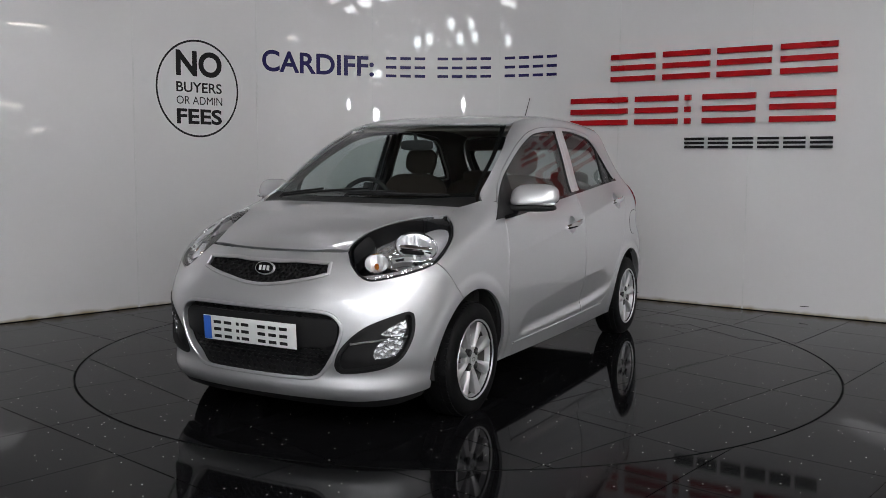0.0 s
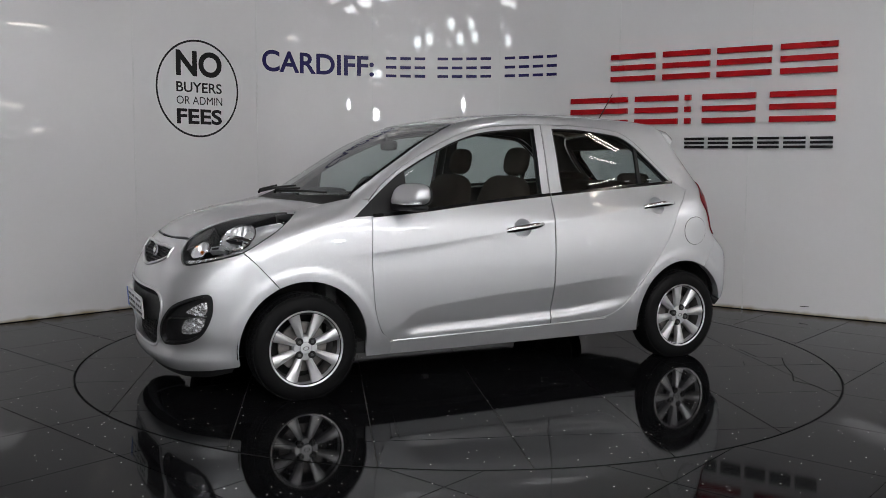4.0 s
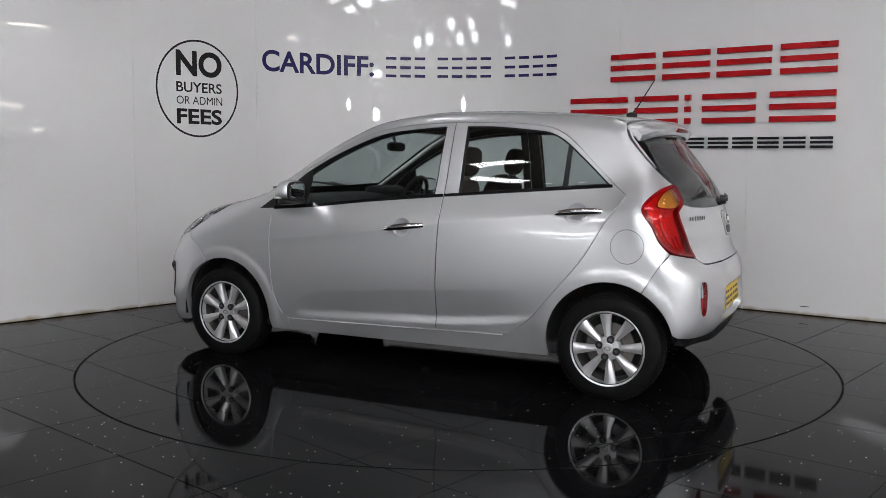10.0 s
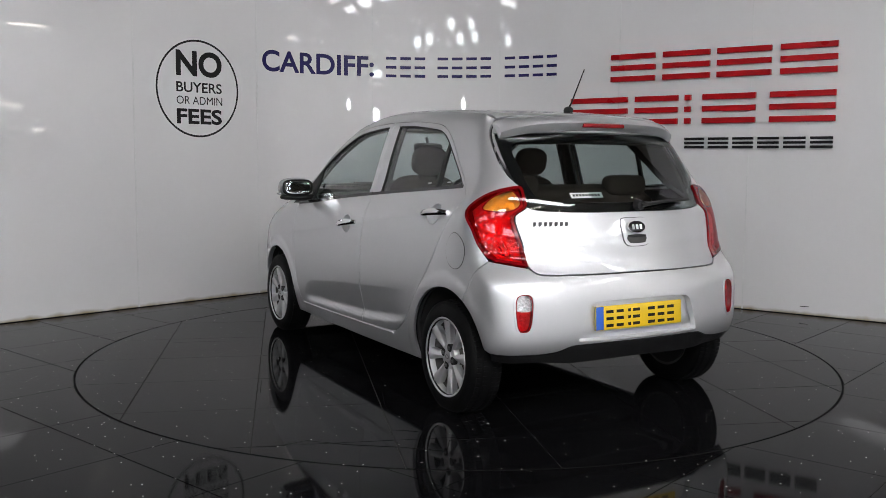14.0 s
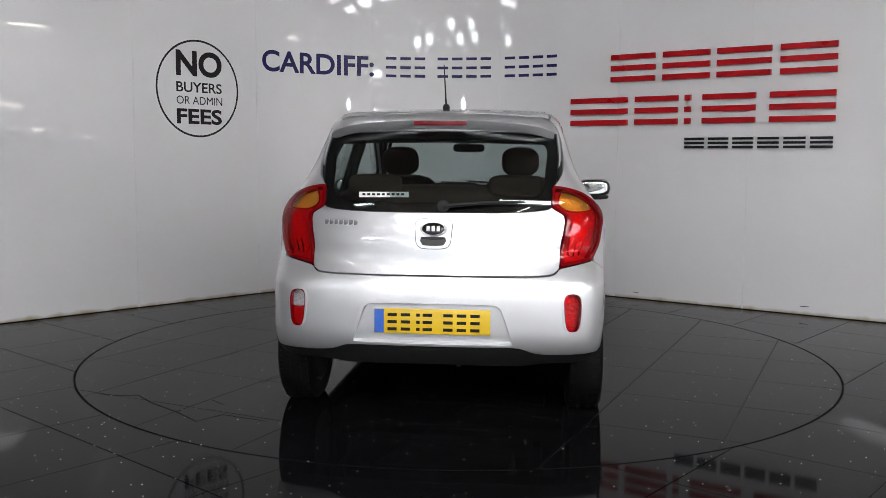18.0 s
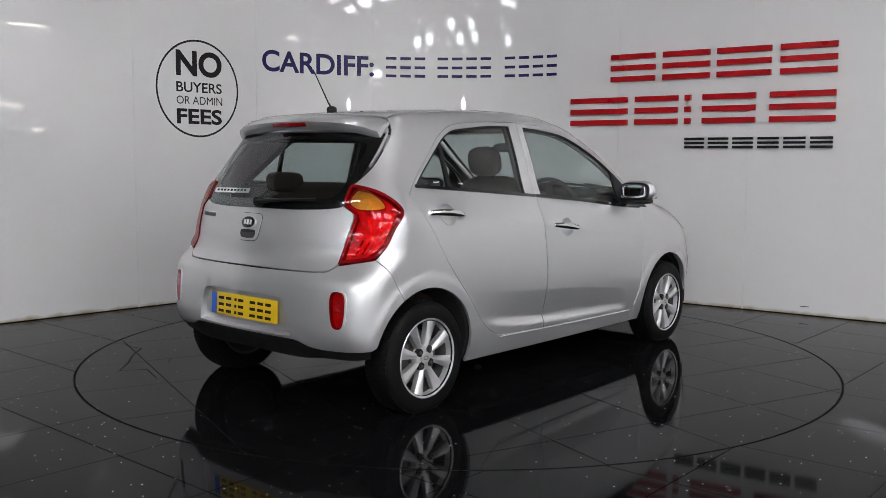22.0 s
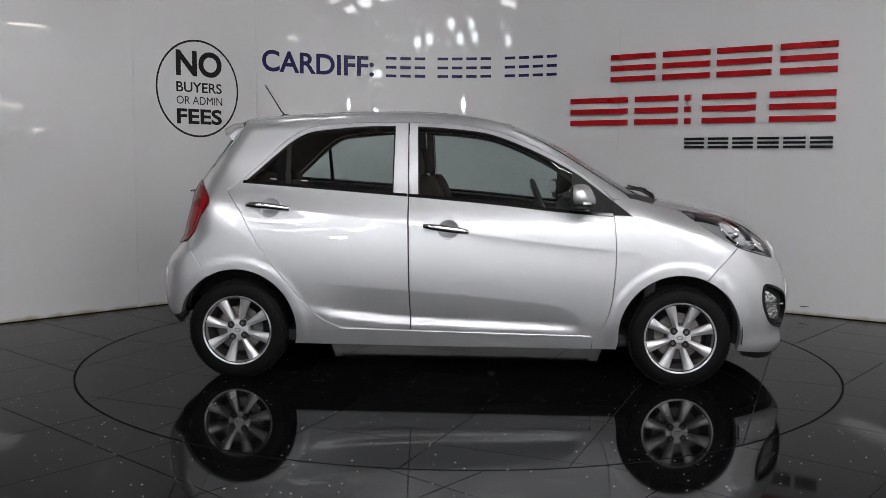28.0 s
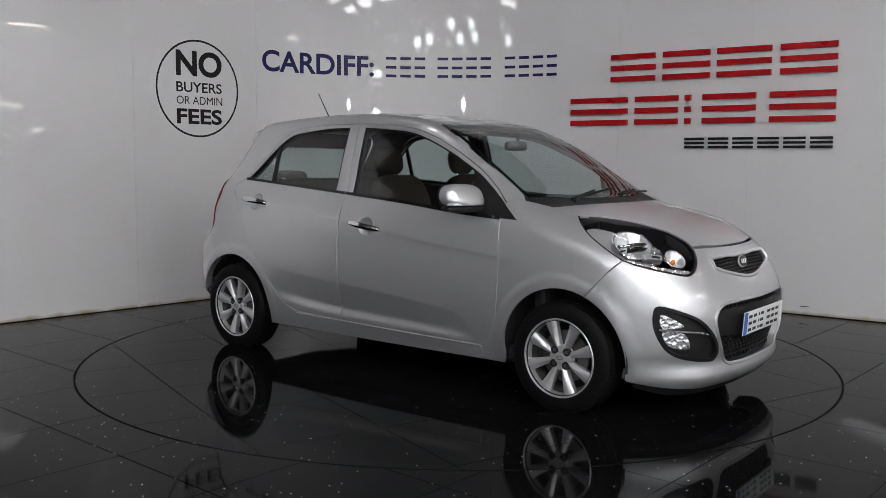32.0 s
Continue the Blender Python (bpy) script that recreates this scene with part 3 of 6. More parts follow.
CREASE = spline([-1.2, -0.98, -0.87, -0.50, -0.106, 0.234, 0.857, 1.35], [0.700, 0.709, 0.719, 0.757, 0.807, 0.850, 0.918, 0.962])      # shoulder line past the handles
SCOOP = curve([-0.76, -0.70, -0.66, -0.61, -0.55, -0.318, -0.055, 0.203, 0.658, 0.95], [0.30, 0.345, 0.385, 0.411, 0.425, 0.451, 0.475, 0.492, 0.524, 0.54])   # upper edge of the hollow in the lower doors
LEDGE = curve([-0.76, -0.27, 0.19, 0.55, 0.9], [0.288, 0.305, 0.319, 0.348, 0.40])
HUBS = ((-1.224, 0.268), (1.163, 0.268))

def smax(a, b, k):
    return np.maximum(a, b) + np.maximum(k - np.abs(a - b), 0) ** 2 / (4 * k)

def step(v, a, b):
    t = np.clip((v - a) / (b - a), 0, 1)
    return t * t * (3 - 2 * t)

def form(x, y, z):
    """below 0 inside the body"""
    y = np.abs(y)
    g = 1 - step(x, -0.45, 0.15)
    top = 0.007 * step(x, -0.8, -0.2) + ROOF(x - (0.24 - 0.12 * step(x, -1.3, -1.0)) * y * y * g) - (0.07 + (CROWN - 0.07) * step(x, -0.9, 0.0)) * y * y
    slope = 1 + 0.45 * step(x, -1.15, -0.95) * (1 - step(x, -0.6, 0.0))
    a_top = (z - top) / slope ** 0.5
    s = SIDE(z) - (0.016 + 0.014 * step(z, 0.9, 1.1)) * (x - 0.05) ** 2
    w = CREASE(x) - z
    d = 0.5 * (w + np.sqrt(w * w + 0.0025 ** 2))
    s = s - 0.011 * (d / 0.06) * np.exp(-d / 0.06) * step(x, -1.12, -0.75) * (1 - 0.6 * step(x, 0.95, 1.40))
    w = SCOOP(x) - z
    d = 0.5 * (w + np.sqrt(w * w + 0.004 ** 2))
    ledge = LEDGE(x)
    s = s - 0.15 * np.minimum(d, 0.16) * step(z, ledge - 0.02, ledge + 0.035) * step(x, -0.78, -0.60) * (1 - step(x, 0.45, 0.88))
    under = 0.5 * (0.335 - z + np.sqrt((0.335 - z) ** 2 + 0.012 ** 2))
    tuck = np.minimum(0.25 * under, 0.10) * step(x, 1.25, 1.5) * step(y, 0.40, 0.52)      # rear bumper corners drawn in below
    s = s - tuck
    for hx, hz in HUBS:                                         # flared arch lips
        r = np.hypot(x - hx, z - hz)
        s = s + 0.007 * (1 - step(r, 0.36, 0.405)) * step(z, 0.1, 0.35)
    s = s + HIP * np.exp(-((z - 0.98) / 0.15) ** 2) * np.exp(-((x - 1.34) / 0.17) ** 2)   # rear shoulder
    f = smax(y - s, a_top, 0.080 + 0.070 * (1 - step(x, -1.35, -1.0)))
    nose = NOSE(z) + 0.18 * y ** 2 + 0.42 * y ** 4 - x + 0.058 * np.exp(-((z - 0.715) / 0.085) ** 2 - (y / 0.36) ** 2) + 0.010 * np.exp(-((z - 0.44) / 0.15) ** 2) - 0.028 * np.exp(-((z - 0.185) / 0.05) ** 2) + 0.010 * np.exp(-((z - 0.275) / 0.04) ** 2)
    nose = nose / (1 + 0.35 * step(z, 0.7, 0.85))
    f = smax(f, nose, 0.12 + 0.10 * step(y, 0.3, 0.6))
    low_z = 1 - step(z, 0.62, 0.80)
    tail = x - TAIL(z) + tuck + (GATE2 * (1 - low_z) + 0.09 * low_z) * y ** 2 + (GATE4 * (1 - low_z) + 0.20 * low_z) * y ** 4
    f = smax(f, tail, 0.05 + 0.05 * step(y, 0.35, 0.65))
    return f

def cast(o, d, far=1.6, near=0.0, n=34):
    """where rays from inside points o along d leave the body"""
    o, d = np.atleast_2d(np.array(o, float)), np.atleast_2d(np.array(d, float))
    lo, hi = np.full(len(o), near), np.full(len(o), far)
    for _ in range(n):
        m = (lo + hi) / 2
        p = o + d * m[:, None]
        inside = form(p[:, 0], p[:, 1], p[:, 2]) < 0
        lo, hi = np.where(inside, m, lo), np.where(inside, hi, m)
    return o + d * lo[:, None]

def normal(p):
    e, g = 1.5e-3, []
    for i in range(3):
        d = np.zeros(3)
        d[i] = e
        g.append(form(*(p + d).T) - form(*(p - d).T))
    g = np.stack(g, 1)
    return g / np.linalg.norm(g, axis=1)[:, None]


def settle(p):
    """points brought onto the form by the shortest way"""
    p = np.array(p, float)
    for _ in range(12):
        n = normal(p)
        e = 1e-3
        slope = (form(*(p + n * e).T) - form(*(p - n * e).T)) / (2 * e)
        p = p - n * (form(*p.T) / np.maximum(slope, 0.3))[:, None]
    return p


# ---- the car's panels are cut out of that form ----
class Plane:
    """a flat view of the form: outlines are drawn in it and thrown on the form along d"""

    def __init__(self, c, d, up=(0, 0, 1)):
        self.c, self.d = np.array(c, float), np.array(d, float) / np.linalg.norm(d)
        self.eu = np.cross(self.d, up)
        self.eu /= np.linalg.norm(self.eu)
        self.ev = np.cross(self.eu, self.d)

    def uv(self, p):
        q = np.atleast_2d(p) - self.c
        return np.stack([q @ self.eu, q @ self.ev], 1)

    def place(self, uv):
        return cast(self.c + uv[:, :1] * self.eu + uv[:, 1:] * self.ev, np.repeat(self.d[None], len(uv), 0))


class Wrap:
    """a view rolled round an upright axis at x = ax; way -1 looks to the front, +1 to the rear"""

    def __init__(self, ax, way):
        self.ax, self.way = ax, way

    def uv(self, p):
        p = np.atleast_2d(p)
        return np.stack([0.8 * np.arctan2(p[:, 1], self.way * (p[:, 0] - self.ax)), p[:, 2]], 1)

    def place(self, uv):
        a = uv[:, 0] / 0.8
        o = np.stack([np.full(len(a), self.ax), 0 * a, uv[:, 1]], 1)
        return cast(o, np.stack([self.way * np.cos(a), np.sin(a), 0 * a], 1))


SIDEV = Plane((0, 0, 0), (0, -1, 0))
TOPV = Plane((0, 0, 0.60), (0, 0, 1), up=(1, 0, 0))
REARV = Plane((0.75, 0, 0), (1, 0, 0))
NOSEV = Wrap(-1.0, -1)
TAILV = Wrap(0.95, 1)
FENDV = Plane((0, 0, 0.30), (0, -0.88, 0.47))
LAMPV = Plane((-1.22, -0.36, 0.64), (-0.62, -0.55, 0.56))


def smooth_loop(uv, corner, gap=0.016):
    """a dense closed outline through the points, rounded but at the corners"""
    n = len(uv)
    out = []
    for i in range(n):
        p0, p1, p2, p3 = uv[i - 1], uv[i], uv[(i + 1) % n], uv[(i + 2) % n]
        t1 = (p2 - p1) if corner[i] else (p2 - p0) / 2
        t2 = (p2 - p1) if corner[(i + 1) % n] else (p3 - p1) / 2
        ln = np.linalg.norm(p2 - p1)
        for t, lim in ((t1, ln), (t2, ln)):
            m = np.linalg.norm(t)
            if m > lim:
                t *= lim / m
        k = max(1, int(ln / gap))
        for j in range(k):
            t = j / k
            out.append((2 * t ** 3 - 3 * t ** 2 + 1) * p1 + (t ** 3 - 2 * t ** 2 + t) * t1 + (3 * t ** 2 - 2 * t ** 3) * p2 + (t ** 3 - t ** 2) * t2)
    return np.array(out)


def shrink(loop, d):
    """the outline drawn in by d"""
    a = np.roll(loop, 1, 0)
    b = np.roll(loop, -1, 0)
    t = b - a
    t /= np.maximum(np.linalg.norm(t, axis=1)[:, None], 1e-9)
    area = 0.5 * np.sum(loop[:, 0] * np.roll(loop[:, 1], -1) - np.roll(loop[:, 0], -1) * loop[:, 1])
    n = np.stack([-t[:, 1], t[:, 0]], 1) * (1 if area > 0 else -1)
    return loop + n * d


def outline(view, pts, both=False):
    """points (x, y, z) with an optional corner mark, or the half y <= 0 of an outline that goes on mirrored"""
    p = [list(q[:3]) for q in pts]
    c = [len(q) > 3 for q in pts]
    if both:
        for q, k in list(zip(p, c))[::-1]:
            if abs(q[1]) > 1e-4:
                p.append([q[0], -q[1], q[2]])
                c.append(k)
    p = np.array(p, float)
    if view is not SIDEV:
        p = settle(p)
    return smooth_loop(view.uv(p), c)


CUT = {}


def sheet(name, view, outer, holes=(), lift=0.0, thick=0.014, gap=0.0026, grid=0.03, mirror=False, soft=0.0, extra=None):
    """a panel of the form's surface inside an outline, with turned-in edges, rounded over by soft"""
    key = (id(view), outer.tobytes(), *(h.tobytes() for h in holes), gap, soft, grid)
    if key not in CUT:                           # both sides of the car share a cut
        v, f = fill(shrink(outer, gap + soft), [shrink(h, -gap - soft) for h in holes], grid, extra)
        p = view.place(v)
        CUT[key] = f, p, normal(p)
    f, p, n = CUT[key]
    top = p + n * lift
    t = f[:, :3]
    fn = np.cross(top[t[:, 1]] - top[t[:, 0]], top[t[:, 2]] - top[t[:, 0]])
    if np.sum(fn * n[t[:, 0]]) < 0:
        f = f[:, ::-1]
    rim = rim_edges(f)
    ids = sorted({int(a) for e in rim for a in e})
    at = {a: i for i, a in enumerate(ids)}
    m = len(ids)
    up, base = n[ids], top[ids]
    if soft:
        out = np.zeros((m, 3))
        for a, b in rim:
            e = np.cross(top[int(b)] - top[int(a)], n[int(a)])
            e /= max(np.linalg.norm(e), 1e-9)
            out[at[int(a)]] += e
            out[at[int(b)]] += e
        out /= np.maximum(np.linalg.norm(out, axis=1)[:, None], 1e-9)
        c = base - up * soft
        rings = [(c + soft * (math.sin(k) * out + math.cos(k) * up), math.sin(k) * out + math.cos(k) * up) for k in (0.0, 0.55, 1.1, 1.57)]
        rings.append((rings[-1][0] - up * thick, out))
        rings[0] = (base, up)
    else:
        rings = [(base, np.zeros((m, 3))), (base - up * thick, np.zeros((m, 3)))]
    vs = np.concatenate([top] + [r for r, _ in rings])
    ns = np.concatenate([n] + [q for _, q in rings])
    fs = [tuple(int(i) for i in q) for q in f]
    k = len(top)
    for j in range(len(rings) - 1):
        a0, a1 = k + j * m, k + (j + 1) * m
        fs += [(a0 + at[int(b)], a0 + at[int(a)], a1 + at[int(a)], a1 + at[int(b)]) for a, b in rim]
    if mirror:
        vs, ns = vs * (1, -1, 1), ns * (1, -1, 1)
        fs = [q[::-1] for q in fs]
    me = bpy.data.meshes.new(name)
    me.from_pydata(vs.tolist(), [], fs)
    me.polygons.foreach_set("use_smooth", [True] * len(me.polygons))
    me.normals_split_custom_set_from_vertices(ns.tolist())
    return me


def clad(name, view, outer, material, parent, label="", **k):
    if material is PAINT and k.get("thick", 0.014) >= 0.014:
        k.setdefault("soft", 0.0017)
        k.setdefault("gap", 0.0010)
    me = sheet(name, view, outer, **k)
    me.materials.append(material)
    ob = new(name, me)
    ob.parent = parent
    return tagged(ob, label)


def rim_bead(view, loop, r, lift, n=8, mirror=False):
    """a rounded bead along a closed outline on the form"""
    p = view.place(loop)
    up = normal(p)
    t = np.roll(p, -1, 0) - np.roll(p, 1, 0)
    t /= np.linalg.norm(t, axis=1)[:, None]
    s = np.cross(t, up)
    bm = bmesh.new()
    rings = [[bm.verts.new(q + u * (lift + r * 0.8 * math.sin(a)) + w * r * math.cos(a)) for a in np.arange(n) * 2 * math.pi / n] for q, u, w in zip(p, up, s)]
    for i in range(len(rings)):
        a, b = rings[i - 1], rings[i]
        for j in range(n):
            bm.faces.new((a[j], a[(j + 1) % n], b[(j + 1) % n], b[j]))
    bmesh.ops.recalc_face_normals(bm, faces=bm.faces)
    return sided(bm, mirror)


def ribbon(name, view, line, width, material, parent, lift=0.002, thick=0.004, label="", mirror=False):
    """a narrow strip that follows a line on the form"""
    p = view.uv(np.array([q[:3] for q in line], float))
    n = len(p)
    d = []
    for i in range(n - 1):
        p0, p1, p2, p3 = p[max(i - 1, 0)], p[i], p[i + 1], p[min(i + 2, n - 1)]
        for j in range(8):
            t = j / 8
            d.append(0.5 * (2 * p1 + (p2 - p0) * t + (2 * p0 - 5 * p1 + 4 * p2 - p3) * t * t + (3 * p1 - p0 - 3 * p2 + p3) * t ** 3))
    d.append(p[-1])
    d = np.array(d)
    t = np.gradient(d, axis=0)
    t /= np.linalg.norm(t, axis=1)[:, None]
    s = np.stack([-t[:, 1], t[:, 0]], 1) * width / 2
    return clad(name, view, np.concatenate([d + s, (d - s)[::-1]]), material, parent, label, lift=lift, thick=thick, gap=0.0, grid=0.0, mirror=mirror)


def arc_pts(hub, r, a0, a1, n=10):
    flat = np.array([(hub[0] + r * math.cos(radians(a)), Y, hub[1] + r * math.sin(radians(a))) for a in np.linspace(a0, a1, n)])
    return [tuple(q) for q in SIDEV.place(SIDEV.uv(flat))]


Y = -0.75   # a side view's points need no exact depth
DOOR_FRONT = [(-0.865, Y, 0.985, 1), (-0.867, Y, 0.893), (-0.878, Y, 0.723), (-0.871, Y, 0.543), (-0.854, Y, 0.407), (-0.815, Y, 0.306), (-0.755, Y, 0.256)]
DOOR_BOTTOM = [(-0.40, Y, 0.262), (0.208, Y, 0.277, 1)]
DOOR_SPLIT = [(0.216, Y, 0.50), (0.222, Y, 0.75), (0.228, Y, 1.0), (0.234, Y, 1.20), (0.238, Y, 1.397, 1)]
DOOR_TOP = [(0.014, Y, 1.387), (-0.12, Y, 1.372), (-0.269, Y, 1.339), (-0.454, Y, 1.264), (-0.663, Y, 1.150), (-0.79, Y, 1.055)]
REAR_TOP = [(0.497, Y, 1.394), (0.70, Y, 1.380), (0.80, Y, 1.362), (0.87, Y, 1.327), (0.932, Y, 1.281), (1.05, Y, 1.17), (1.16, Y, 1.070), (1.225, Y, 1.022, 1)]
REAR_BACK = [(1.190, Y, 0.97), (1.139, Y, 0.900), (1.029, Y, 0.706), (0.868, Y, 0.51), (0.739, Y, 0.365), (0.66, Y, 0.312), (0.576, Y, 0.289)]
SAIL = [(-0.86, Y, 0.906, 1), (-0.655, Y, 0.922, 1), (-0.662, Y, 1.120, 1), (-0.761, Y, 1.052), (-0.86, Y, 0.978, 1)]
FRONT_GLASS = [(-0.648, Y, 0.930, 1), (-0.40, Y, 0.952), (-0.217, Y, 0.972), (0.172, Y, 1.004, 1), (0.187, Y, 1.368, 1), (0.012, Y, 1.356), (-0.208, Y, 1.326), (-0.455, Y, 1.232), (-0.648, Y, 1.128, 1)]
FRONT_OPEN = [(-0.86, Y, 0.906, 1), (-0.584, Y, 0.926), (-0.217, Y, 0.964), (0.176, Y, 0.996, 1), (0.191, Y, 1.374, 1), (0.012, Y, 1.362), (-0.208, Y, 1.332), (-0.455, Y, 1.238), (-0.664, Y, 1.127), (-0.761, Y, 1.057), (-0.86, Y, 0.980, 1)]
REAR_OPEN = [(0.314, Y, 1.004, 1), (0.643, Y, 1.030), (1.140, Y, 1.064, 1), (0.999, Y, 1.192), (0.885, Y, 1.289), (0.82, Y, 1.327), (0.76, Y, 1.345), (0.495, Y, 1.372), (0.314, Y, 1.376, 1)]
REAR_GLASS = [(0.320, Y, 1.012, 1), (0.643, Y, 1.038), (0.884, Y, 1.055, 1), (0.893, Y, 1.274, 1), (0.82, Y, 1.322), (0.76, Y, 1.339), (0.495, Y, 1.366), (0.320, Y, 1.370, 1)]
QUARTER_GLASS = [(0.910, Y, 1.058, 1), (1.122, Y, 1.070, 1), (0.995, Y, 1.186), (0.914, Y, 1.256, 1)]
HOOD_EDGE = [(-1.212, -0.602, 0.916), (-1.15, -0.604, 0.940), (-1.085, -0.603, 0.963)]
RAIL = [(-0.262, -0.495, 1.37), (-0.10, -0.50, 1.40), (0.10, -0.505, 1.418), (0.40, -0.505, 1.425), (0.70, -0.503, 1.42), (0.935, -0.498, 1.412), (1.08, -0.499, 1.40), (1.168, -0.503, 1.384)]
PILLAR = [(-0.925, -0.632, 1.02), (-0.80, -0.616, 1.10), (-0.607, -0.588, 1.21), (-0.43, -0.545, 1.31)]
LAMP_TOP = [(-1.705, -0.385, 0.788), (-1.645, -0.378, 0.818), (-1.475, -0.425, 0.870), (-1.291, -0.520, 0.909), (-1.212, -0.602, 0.916)]
LAMP_LOW = [(-1.275, -0.670, 0.886), (-1.350, -0.710, 0.836), (-1.450, -0.724, 0.777), (-1.520, -0.722, 0.742), (-1.587, -0.695, 0.721), (-1.689, -0.617, 0.693), (-1.760, -0.520, 0.679), (-1.752, -0.440, 0.728)]
TAILLAMP = [(1.418, -0.531, 1.071), (1.365, -0.660, 1.040), (1.312, -0.748, 0.960), (1.364, -0.750, 0.873), (1.402, -0.730, 0.794), (1.456, -0.699, 0.743), (1.542, -0.568, 0.717, 1),
            (1.501, -0.572, 0.806), (1.469, -0.588, 0.893), (1.456, -0.588, 0.938), (1.466, -0.528, 0.983), (1.443, -0.526, 1.035)]
PILLAR = [tuple(q) for q in settle(PILLAR)]
RAIL = [tuple(q) for q in settle(RAIL)]


SEAM_FRONT = [tuple(q) for q in SIDEV.place(SIDEV.uv(np.array([(-1.520, Y, 0.740), (-1.470, Y, 0.690), (-1.420, Y, 0.636), (-1.356, Y, 0.563)])))]
SEAM_REAR = [tuple(q) for q in SIDEV.place(SIDEV.uv(np.array([(1.450, Y, 0.740), (1.415, Y, 0.690), (1.380, Y, 0.635), (1.329, Y, 0.549)])))]


def feature_points():
    """rows of points close along the shoulder line and the hollow's edges"""
    x = np.arange(-1.15, 1.35, 0.014)
    return np.concatenate([np.stack([-x, f(x) + d], 1) for f in (CREASE, SCOOP) for d in (-0.010, -0.003, 0.002, 0.008)])


LINES = feature_points()


def body_panels(car):
    hf, hr = HUBS
    seam_rear = [(*SEAM_REAR[0], 1), *SEAM_REAR[1:3], (*SEAM_REAR[3], 1)]
    body = ([(-0.968, -0.650, 0.985, 1)] + PILLAR + RAIL[:-1] + [(*RAIL[-1], 1), (1.195, -0.553, 1.315), (1.30, -0.567, 1.19), (1.414, -0.535, 1.076, 1)]
            + TAILLAMP[1:5] + seam_rear
            + arc_pts(hr, 0.325, 60, 188, 12) + [(0.850, Y, 0.186, 1), (-0.762, Y, 0.184, 1), (-0.762, Y, 0.252, 1)]
            + DOOR_BOTTOM[:1] + [(0.212, Y, 0.277)] + REAR_BACK[::-1] + REAR_TOP[::-1] + [(0.24, Y, 1.397)] + DOOR_TOP + [(-0.865, Y, 0.988, 1)])
    fender = ([(-0.968, -0.652, 0.980, 1), (-1.03, -0.632, 0.972)] + HOOD_EDGE[::-1] + LAMP_LOW[:3] + [(*SEAM_FRONT[0], 1), *SEAM_FRONT[1:3], (*SEAM_FRONT[3], 1)]
              + arc_pts(hf, 0.323, 113, -6, 12) + [(-0.893, Y, 0.182, 1), (-0.764, Y, 0.184, 1), (-0.764, Y, 0.254)] + DOOR_FRONT[5:0:-1] + [(-0.868, Y, 0.985, 1)])
    snapped = [(*SIDEV.place(SIDEV.uv([q[:3]]))[0], *q[3:]) if i > 8 else q for i, q in enumerate(fender)]
    hood = [(-1.760, 0, 0.789), (-1.748, -0.20, 0.79)] + [(-1.705, -0.378, 0.788, 1)] + LAMP_TOP[1:] + [HOOD_EDGE[1], (*HOOD_EDGE[2], 1), (-1.145, -0.36, 0.97), (-1.185, -0.18, 0.973), (-1.200, 0, 0.975)]
    roof = [(-0.325, 0, 1.38), (-0.312, -0.25, 1.375), (*RAIL[0], 1)] + RAIL[1:-1] + [(*RAIL[-1], 1), (1.215, -0.36, 1.40), (1.245, 0, 1.412)]
    clad("hood", TOPV, outline(TOPV, hood, True), PAINT, car, "silver hood")
    clad("roof_panel", TOPV, outline(TOPV, roof, True), PAINT, car, "silver roof panel", grid=0.04)
    clad("roof_lining", TOPV, outline(TOPV, roof, True), HEADLINING, car, "pale cloth roof lining", grid=0.06, lift=-0.03)
    screen = [(-1.082, 0, 0.98), (-1.055, -0.30, 0.98), (-0.945, -0.622, 1.00, 1), (-0.80, -0.602, 1.10), (-0.607, -0.574, 1.21), (-0.43, -0.531, 1.31), (-0.270, -0.482, 1.357, 1), (-0.318, -0.25, 1.375), (-0.331, 0, 1.38)]
    ws = clad("windscreen", TOPV, outline(TOPV, screen, True), GLASS, car, "clear windscreen", thick=0.005, lift=-0.003, grid=0.04)
    inner = [(-1.03, 0, 1.0), (-1.00, -0.30, 1.0), (-0.905, -0.590, 1.0, 1), (-0.78, -0.572, 1.10), (-0.60, -0.545, 1.21), (-0.43, -0.503, 1.30), (-0.305, -0.458, 1.35, 1), (-0.35, -0.25, 1.37), (-0.363, 0, 1.37)]
    clad("black_border", TOPV, outline(TOPV, screen, True), GLOSSBLACK, ws, "black border printed on the glass", holes=[outline(TOPV, inner, True)], lift=-0.008, thick=0.002, grid=0.0)
    cowl = [(-1.198, 0, 0.975), (-1.183, -0.18, 0.973), (-1.143, -0.36, 0.97), (-1.083, -0.600, 0.963, 1), (-1.03, -0.629, 0.972), (-0.972, -0.645, 0.985, 1), (-0.940, -0.622, 1.00, 1), (-1.045, -0.30, 0.98), (-1.074, 0, 0.98)]
    clad("cowl", TOPV, outline(TOPV, cowl, True), BLACK, car, "black plastic scuttle panel", lift=-0.008, grid=0.0)
    for mirror in (False, True):
        k = dict(mirror=mirror)
        clad("side_frame", SIDEV, outline(SIDEV, body), PAINT, car, "silver sill, pillar and rear wing", grid=0.02, extra=LINES, **k)
        clad("side_frame_lining", SIDEV, outline(SIDEV, body), TRIM, car, "dark inner trim", lift=-0.028, grid=0.06, **k)
        clad("front_wing", FENDV, outline(FENDV, snapped), PAINT, car, "silver front wing", grid=0.016, **k)
        clad("wing_lining", FENDV, outline(FENDV, snapped), UNDER, car, lift=-0.022, grid=0.0, **k)
